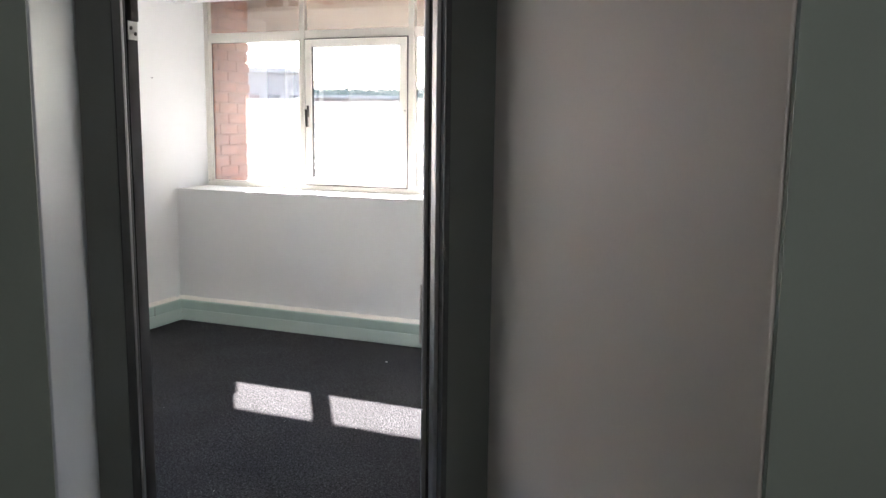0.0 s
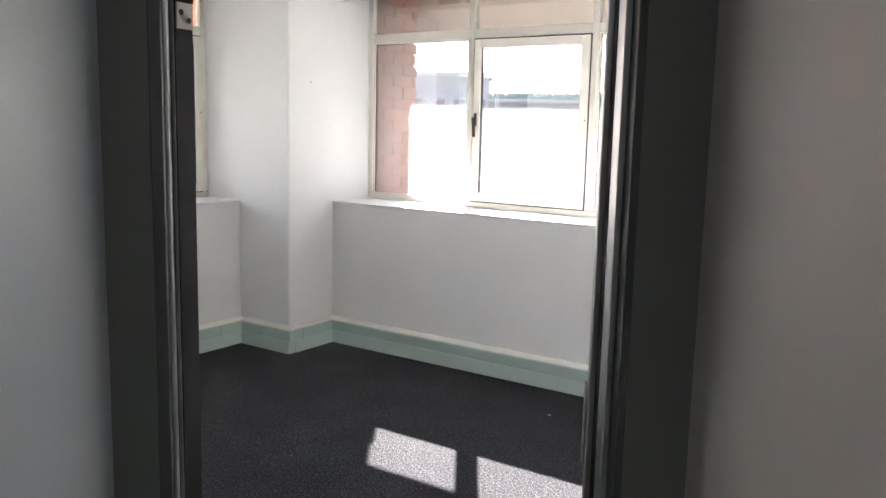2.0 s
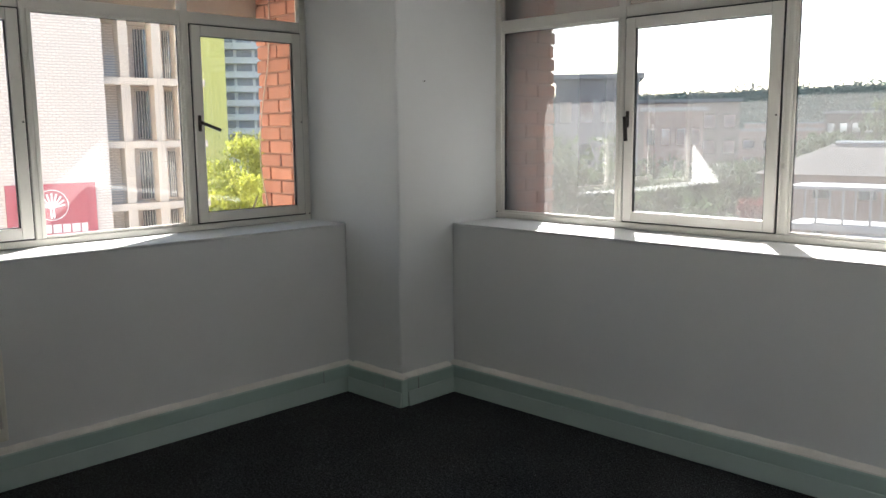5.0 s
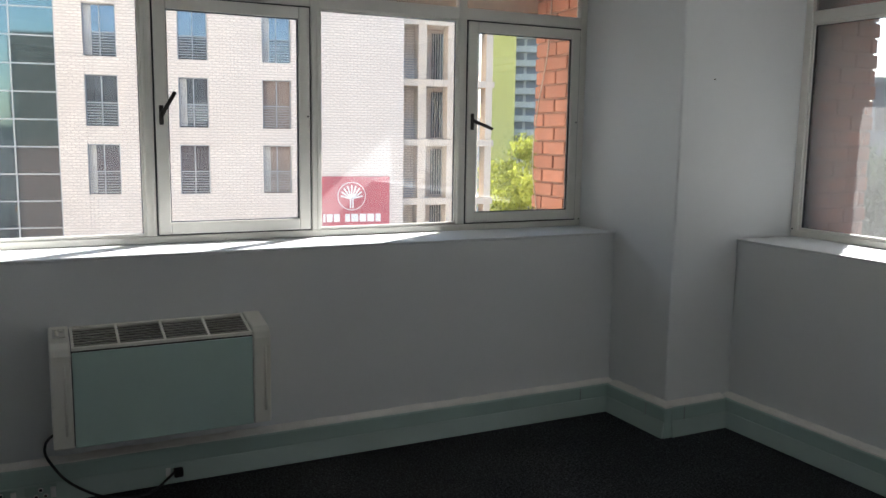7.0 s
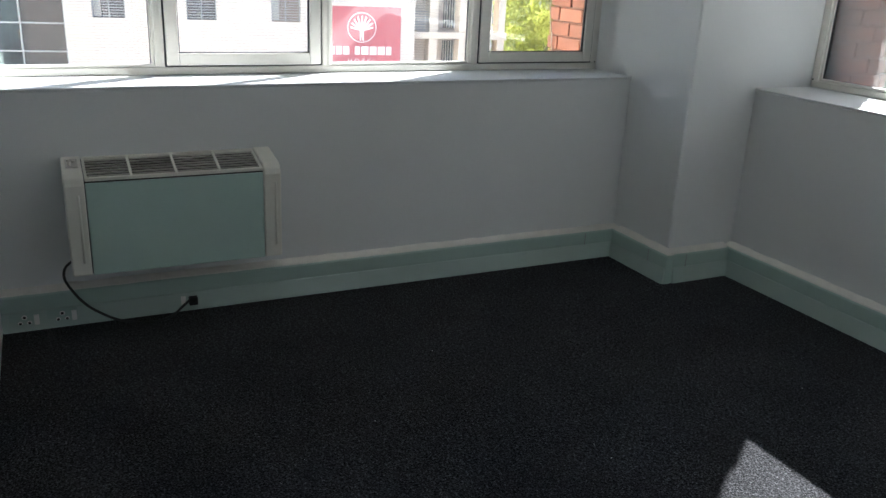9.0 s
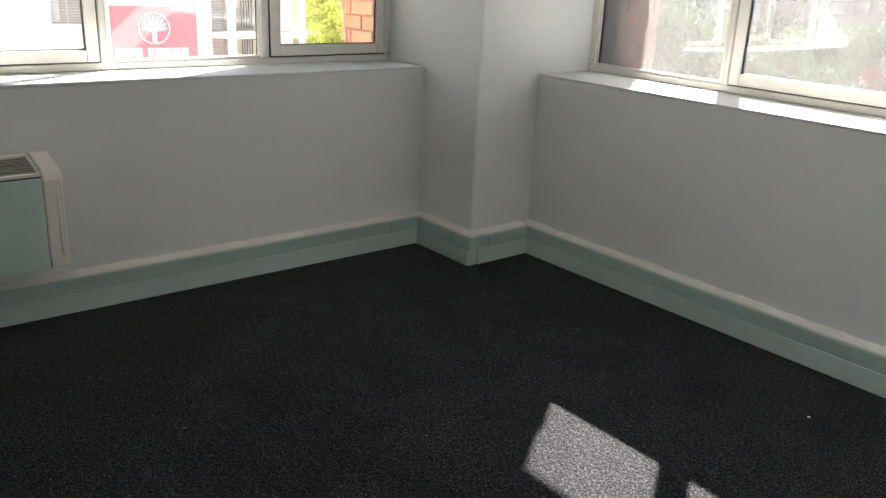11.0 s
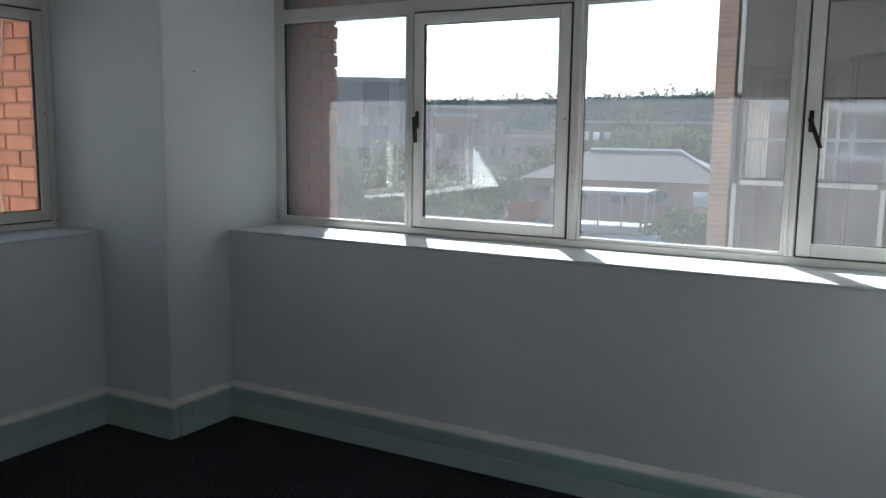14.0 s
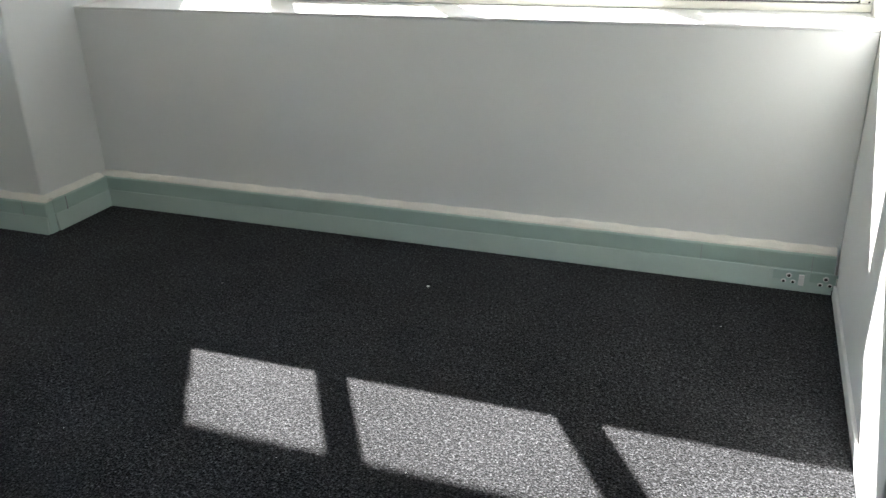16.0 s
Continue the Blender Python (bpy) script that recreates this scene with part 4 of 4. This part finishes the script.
for wd in (0.26, 0.1, 0.28, 0.28, None, 0.24, 0.34, 0.32, 0.34, 0.26):
    if wd is None:
        x += 0.2
        continue
    box_part("letter_bar", (x, x + wd, -0.115, -0.0905, -2.78, -2.4), M_SIGNW, sign, "white bar in place of a letter", 0.03)
    x += wd + 0.06
word = bpy.data.curves.new("word", "FONT")
word.body, word.size, word.space_character, word.extrude = "HOTEL", 0.3, 1.6, 0.006
word.align_x = "CENTER"
word.materials.append(M_SIGNW)
lettering = new("lettering", word)
lettering.parent = sign
lettering.matrix_local = pose(ex, -0.1, -3.17, 90)
lettering["label"] = "small white spaced capital letters"

# unseen pale block to the south, added to bounce sunlight through the west window
sb = thing("street_building", "unseen pale block added to bounce sunlight into the room", "building")
box_part("wall", (-30, -2.5, -34, -17, FZ0, 34), M_RENDER, sb, "pale face that bounces sunlight")
box_part("roof", (-30.3, -2.2, -34.3, -16.7, 34.002, 34.5), M_GREYB, sb, "grey roof edge")

# glass-fronted block beside the hotel
gb = thing("glass_building", "office block with mirrored blue-green glass curtain wall", "building", hm)
box_part("core", (-22, -5.16, 0.9, 12, FZ0, 14), M_GREYB, gb, "grey core")
for i in range(9):
    for j in range(19):
        xa, za = -5.2 - (i + 1) * 1.75, FZ0 + 0.2 + j * 1.18
        ob = box_part("pane", (xa + 0.03, xa + 1.72, 0.72, 0.76, za + 0.03, za + 1.15), M_CURT, gb)
        ob.rotation_euler = (radians(random.uniform(-0.25, 0.25)), 0, radians(random.uniform(-0.12, 0.12)))
for i in range(10):
    box_part("mullion", (-5.2 - i * 1.75 - 0.03, -5.2 - i * 1.75 + 0.03, 0.66, 0.8, FZ0, 13.8), M_RAIL, gb)
for j in range(20):
    box_part("transom", (-21.0, -5.23, 0.68, 0.79, FZ0 + 0.2 + j * 1.18 - 0.03, FZ0 + 0.2 + j * 1.18 + 0.03), M_RAIL, gb)


def polar(yaw, d, z=0.0, turn=None):
    """A place d metres off in a compass direction from the room, turned to face it."""
    a = radians(yaw)
    return Matrix.Translation((3.08 - math.sin(a) * d, -2.78 + math.cos(a) * d, z)) @ Matrix.Rotation(a if turn is None else radians(turn), 4, "Z")


# lime-coloured tower and flats behind
lt = thing("lime_tower", "tall yellow-green rendered tower block", "building", polar(60.3, 95))
box_part("wall", (-1.4, 2.3, 0, 12, FZ0, 32), M_LIME, lt, "yellow-green rendered wall")
box_part("roof", (-1.6, 2.5, -0.2, 12.2, 32.002, 32.5), M_TOWER, lt, "pale roof edge")
ft = thing("flats_tower", "tall white block of flats with grey balconies", "building", polar(57.6, 100))
box_part("wall", (-3.5, 14, 0.9, 14, FZ0, 36), M_TOWER, ft, "white rendered wall")
for j in range(27):
    z = FZ0 + 0.6 + j * 1.62
    box_part("floor_band", (-3.55, 14, 0, 0.88, z, z + 0.72), M_TOWER, ft, "white balcony front", 0.02)
    for q in range(8):
        box_part("balcony_glazing", (-3.1 + q * 2.1, -1.35 + q * 2.1, 0.8, 0.898, z + 0.75, z + 1.58), M_TOWERW, ft, "grey shaded glazing")

# building across the court, seen through the north window
east = thing("court_building", "brick and washed-concrete block across the court", "building", Matrix.Translation((0.0, 11.2, 0)))
box_part("core", (0.3, 18, 0.42, 10, FZ0, 9), M_RED, east, "red brick wall")
pier = box_part("pier", (0.255, 0.56, 0.02, 0.6, FZ0, 9), M_TRIMC, east, "buff brick pier")
for lev in (-2.95, 0.0, 2.95):
    for q in range(5):
        xa = 0.62 + q * 2.27 - (0.0 if q else 0.0)
        bm = bmesh.new()
        vs = add_box(bm, xa, xa + 2.2, -0.06, 0.36, lev + 2.12, lev + 3.78)
        ed = [e for e in bm.edges if abs(e.verts[0].co.x - e.verts[1].co.x) < 1e-4 and abs(e.verts[0].co.z - e.verts[1].co.z) < 1e-4]
        bmesh.ops.bevel(bm, geom=ed, offset=0.14, segments=4, profile=0.5, affect="EDGES")
        pan = part("spandrel_panel", bm, M_CONC, east, "grey washed-concrete panel")
        bm = bmesh.new()
        for d in ((xa + 0.002, xa + 0.07, lev + 2.2, lev + 3.7), (xa + 2.13, xa + 2.198, lev + 2.2, lev + 3.7), (xa + 0.12, xa + 2.08, lev + 3.7, lev + 3.775)):
            add_box(bm, d[0], d[1], -0.085, -0.058, d[2], d[3])
        part("panel_edge", bm, M_TRIMC, east, "smooth pale panel edge")
    for xa, xb in ((0.66, 2.82), (7.4, 11.9)):
        w = new("window")
        w.parent = east
        box_part("pane", (xa, xb, 0.36, 0.4, lev + 0.84, lev + 2.1), M_FARGLASS, w, "dark window glass")
        bm = bmesh.new()
        for q in range(int((xb - xa) / 0.7) + 1):
            add_box(bm, xa + q * 0.7, xa + q * 0.7 + 0.05, 0.3, 0.358, lev + 0.84, lev + 2.1)
        add_box(bm, xa, xb, 0.305, 0.357, lev + 1.45, lev + 1.5)
        part("window_frame", bm, M_TOWERW, w, "dark metal window bars")
        bm = bmesh.new()
        for q in range(14):
            xx = xa + 0.1 + q * 0.045 + (0.55 if q > 6 else 0)
            add_box(bm, xx, xx + 0.035, 0.335 + 0.006 * (q % 2), 0.359, lev + 0.86, lev + 2.08)
        part("curtain", bm, M_CURTAIN, w, "pale net curtain")
bm = bmesh.new()
add_box(bm, -0.111, 0.111, -0.02, 0.02, -0.0365, 0.0365)
soften(bm, 0.003, 1)
pb = mesh_of("brick", bm, M_BUFF)
bm = bmesh.new()
add_box(bm, -0.036, 0.036, -0.02, 0.02, -0.0365, 0.0365)
soften(bm, 0.003, 1)
ph = mesh_of("brick", bm, M_BUFF)
for r in range(96):
    z = -2.6 + r * 0.0855
    for k, (me, xo) in enumerate(((pb, 0.111), (ph, 0.269)) if r % 2 else ((ph, 0.036), (pb, 0.194))):
        ob = new("brick", me)
        ob.matrix_world = Matrix.Translation((0.255 + xo, 11.2 + 0.02, z))
        ob.parent = east
        ob.matrix_parent_inverse = east.matrix_world.inverted()


# ---- far blocks, houses, cars, trees ----
def block(name, yaw, d, wid, dep, z0, z1, material, label, storeys, cols):
    b = thing(name, label, "building", polar(yaw, d))
    box_part("wall", (-wid / 2, wid / 2, 0, dep, z0, z1), material, b)
    box_part("roof", (-wid / 2 - 0.3, wid / 2 + 0.3, -0.3, dep + 0.3, z1 + 0.002, z1 + 0.35), M_GREYP, b, "flat grey roof edge")
    for s in range(storeys):
        for c in range(cols):
            w = wid / cols
            xa = -wid / 2 + c * w + 0.22 * w
            za = z1 - 0.9 - (s + 1) * 2.9 + 0.9
            box_part("window", (xa, xa + 0.56 * w, -0.05, -0.002, za, za + 1.4), M_FARGLASS, b)
    return b


block("office_block", 34.0, 58, 5.6, 12, FZ0, 4.9, M_GREYB, "dark grey flat-roofed office block in the distance", 3, 4)
block("office_block", 29.0, 75, 5.0, 12, FZ0, 3.0, M_HOUSE, "brown brick flat-roofed office block in the distance", 3, 4)
block("office_block", 15.6, 140, 21, 14, -9, 3.6, M_BROWNB, "long brown-grey office block before the hill", 4, 12)
block("office_block", 28.6, 100, 13, 12, -9, 4.5, M_BROWNB, "brown-grey flat-roofed block in the distance", 4, 6)
block("office_block", 8.6, 165, 16, 12, -9, 4.2, M_GREYB, "grey flat-roofed block in the distance", 3, 8)
block("office_block", 22.5, 150, 44, 14, -9, 1.0, M_HOUSE, "long low brown brick block in the distance", 2, 14)
block("office_block", 14.0, 170, 40, 14, -9, 0.6, M_GREYB, "long low grey block in the distance", 2, 12)
block("office_block", 18.0, 215, 50, 14, -8, 2.4, M_HOUSE, "long low brown block below the hill", 2, 14)
block("office_block", 11.0, 240, 36, 14, -8, 3.2, M_TOWER, "pale low block below the hill", 2, 10)


def house(m, wid, dep, z0, ze, zr, label):
    h = thing("house", label, "house", m)
    box_part("wall", (-wid / 2, wid / 2, 0, dep, z0, ze), M_HOUSE, h, "brick house wall")
    bm = bmesh.new()
    o = 0.5
    c = [bm.verts.new(v) for v in ((-wid / 2 - o, -o, ze), (wid / 2 + o, -o, ze), (wid / 2 + o, dep + o, ze), (-wid / 2 - o, dep + o, ze))]
    r = [bm.verts.new((-wid / 2 + dep / 2, dep / 2, zr)), bm.verts.new((wid / 2 - dep / 2, dep / 2, zr))]
    for f in ((c[0], c[1], r[1], r[0]), (c[1], c[2], r[1]), (c[2], c[3], r[0], r[1]), (c[3], c[0], r[0]), (c[3], c[2], c[1], c[0])):
        bm.faces.new(f)
    bmesh.ops.recalc_face_normals(bm, faces=bm.faces)
    roof = part("roof", bm, M_ROOF, h, "brown tiled hipped roof")
    bm = bmesh.new()
    add_rod(bm, (-wid / 2 + dep / 2, dep / 2, zr + 0.05), (wid / 2 - dep / 2, dep / 2, zr + 0.05), 0.15, 6)
    add_rod(bm, (wid / 2 - dep / 2, dep / 2, zr + 0.05), (wid / 2 + o, -o, ze + 0.1), 0.16, 6)
    part("ridge", bm, M_TRIMC, roof, "pale ridge capping")
    for s in range(2):
        for q in range(5):
            xa = -wid / 2 + 0.8 + q * wid / 5
            box_part("window", (xa, xa + 1.3, -0.05, -0.002, ze - 1.9 - s * 2.9, ze - 0.7 - s * 2.9), M_FARGLASS, h)
    return h


house(polar(17.0, 72, 0, 4), 17, 9, FZ0, -2.25, 0.2, "two-storey brick house with brown hipped roof")
car_port = thing("carport", "pale grey flat-roofed two-level porch on thin posts", "porch", polar(18.2, 62, 0, 6))
box_part("roof", (-4, 3.2, 0, 4, -2.75, -2.5), M_GREYP, car_port, "pale grey flat roof", 0.03)
box_part("deck", (-4, 3.2, 0, 4, -5.6, -5.15), M_GREYP, car_port, "pale balcony deck", 0.03)
for q in range(5):
    for yy in (0.15, 3.8):
        box_part("post", (-3.9 + q * 1.72, -3.78 + q * 1.72, yy, yy + 0.12, FZ0, -2.752), M_GREYP, car_port, "pale grey post")
car_port2 = copy_thing(car_port, polar(14.8, 58, -3.2, 12))
tagged(car_port2, "low pale grey carport roof on thin posts")


def car(m, material, label):
    c = thing("car", label, "car", m, group="cars in the car park")
    bm = bmesh.new()
    add_box(bm, -2.1, 2.1, -0.85, 0.85, 0.3, 0.85)
    soften(bm, 0.16, 3)
    part("body", bm, material, c, "", True)
    bm = bmesh.new()
    vs = add_box(bm, -1.3, 1.1, -0.75, 0.75, 0.8, 1.42)
    for v in vs:
        if v.co.z > 1:
            v.co.x *= 0.72
            v.co.y *= 0.86
    soften(bm, 0.1, 2)
    part("cabin", bm, M_FARGLASS, c, "dark glazed cabin", True)
    for sx in (-1.3, 1.3):
        for sy in (-0.86, 0.68):
            bm = bmesh.new()
            add_rod(bm, (sx, sy, 0.32), (sx, sy + 0.18, 0.32), 0.32, 16)
            part("wheel", bm, M_GASKET, c, "black tyre")


for k, (yaw, d, mt, lb) in enumerate(((19.5, 45, M_SIGNW, "white car parked in the car park"), (17.6, 44, M_GREYB, "grey car parked in the car park"), (15.6, 43, M_SIGN, "dark red car parked in the car park"),
                                      (22.0, 46, M_TOWERW, "dark grey car parked in the car park"), (13.6, 43, M_SIGNW, "white car parked in the car park"))):
    m = polar(yaw, d, -8.9)
    car(Matrix.Translation(m.translation) @ Matrix.Rotation(radians(70 + 7 * k), 4, "Z"), mt, lb)


def tree(m, h, r, leaves, material, label, leaf=0.22, kind="", squash=0.8):
    """Trunk with forking limbs and a crown of small leaf sprays round the limbs' ends."""
    t = thing("tree", label, "tree", m, kind=kind)
    bm = bmesh.new()
    add_rod(bm, (0, 0, -0.3), (0.1, 0, h * 0.5), 0.05 * h ** 0.8, 8, 0.03 * h ** 0.8)
    tips = []
    for k in range(9):
        a = k * 2.4 + random.uniform(-0.3, 0.3)
        q = random.uniform(0.35, 0.95)
        tip = Vector((math.cos(a) * r * q * 0.8, math.sin(a) * r * q * 0.8, h - r * squash + r * squash * random.uniform(-0.6, 0.8)))
        add_rod(bm, (0.08, 0, h * random.uniform(0.3, 0.5)), tip, 0.018 * h ** 0.8, 6, 0.004 * h)
        tips.append(tip)
    part("trunk", bm, M_BARK, t, "brown branching trunk")
    verts, faces = [], []
    clumps = [tip + Vector((random.gauss(0, 1), random.gauss(0, 1), random.gauss(0, 0.8))) * r * 0.32 for tip in tips for _ in range(7)]
    for k in range(leaves):
        c = random.choice(clumps)
        p = c + Vector((random.gauss(0, 1), random.gauss(0, 1), random.gauss(0, 0.75))) * r * 0.15
        q = Euler((random.uniform(0, 6.28), random.uniform(0, 6.28), random.uniform(0, 6.28))).to_matrix()
        s = leaf * random.uniform(0.5, 1.4)
        i = len(verts)
        for ux, uy in ((-1, 0), (0, -0.45), (1, 0), (0, 0.45)):
            verts.append(p + q @ Vector((ux * s, uy * s, 0.12 * s * ux * ux)))
        faces.append((i, i + 1, i + 2, i + 3))
    me = bpy.data.meshes.new("crown")
    me.from_pydata([tuple(v) for v in verts], [], faces)
    me.materials.append(material)
    cr = new("crown", me)
    cr.parent = t
    return t


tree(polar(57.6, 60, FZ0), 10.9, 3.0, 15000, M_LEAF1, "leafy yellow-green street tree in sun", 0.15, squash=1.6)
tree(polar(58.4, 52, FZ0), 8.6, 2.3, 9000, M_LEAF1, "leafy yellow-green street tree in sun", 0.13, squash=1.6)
tree(polar(34.6, 40, FZ0), 9.2, 3.0, 6000, M_LEAF2, "dark green tree in the distance", 0.22)
tree(polar(15.2, 95, FZ0), 10.3, 6.0, 7000, M_LEAF2, "broad green tree behind the house roof", 0.4)
tree(polar(12.6, 98, FZ0), 9.6, 5.0, 6000, M_LEAF2, "broad green tree behind the house roof", 0.4)
tree(polar(12.4, 48, FZ0), 6.4, 1.7, 5000, M_LEAF2, "small green tree beside the car park", 0.16)
tree(polar(23.6, 52, FZ0), 6.4, 0.85, 3000, M_LEAF3, "small red-leaved tree beside the car park", 0.11)
for yaw, d, hh, rr in ((21.8, 78, 6.6, 2.6), (24.6, 84, 7.0, 3.0), (28.6, 72, 7.4, 2.8), (25.6, 58, 4.6, 2.0), (30.2, 60, 6.4, 2.2)):
    tree(polar(yaw, d, FZ0), hh, rr, 3500, M_LEAF2, "dark green tree in the hazy distance", 0.24)
tree(polar(20.5, 110, FZ0), 9.0, 4.0, 5000, M_LEAF2, "green tree among the houses", 0.4)
tree(polar(27.4, 60, FZ0), 5.2, 2.2, 5000, M_LEAF2, "green tree beside the car park", 0.22)
tree(polar(30.5, 46, FZ0), 7.0, 2.8, 5000, M_LEAF2, "green tree beside the car park", 0.22)

# woods on the hill, countless small sprays with an uneven top
verts, faces = [], []
for k in range(9500):
    yaw = random.uniform(5, 42)
    d = random.uniform(190, 620)
    x, y = 3 - math.sin(radians(yaw)) * d, math.cos(radians(yaw)) * d
    g = height(x, y)
    hh = random.uniform(2.5, 7) * (1.9 if random.random() < 0.05 else 1)
    for q in range(18):
        p = Vector((x + random.gauss(0, 1.9), y + random.gauss(0, 1.9), g + hh * random.uniform(0.2, 1)))
        e = Euler((random.uniform(0, 6.28), random.uniform(0, 6.28), 0)).to_matrix()
        s = random.uniform(0.55, 1.2) * d / 520
        i = len(verts)
        for ux, uy in ((-1, 0), (0, -0.6), (1, 0), (0, 0.6)):
            verts.append(tuple(p + e @ Vector((ux * s, uy * s, 0))))
        faces.append((i, i + 1, i + 2, i + 3))
me = bpy.data.meshes.new("woods")
me.from_pydata(verts, [], faces)
me.materials.append(M_LEAF4)
tagged(new("woods", me), "far hilltop trees, distance haze tinting their leaves blue-green", "woods", kind="stuff")
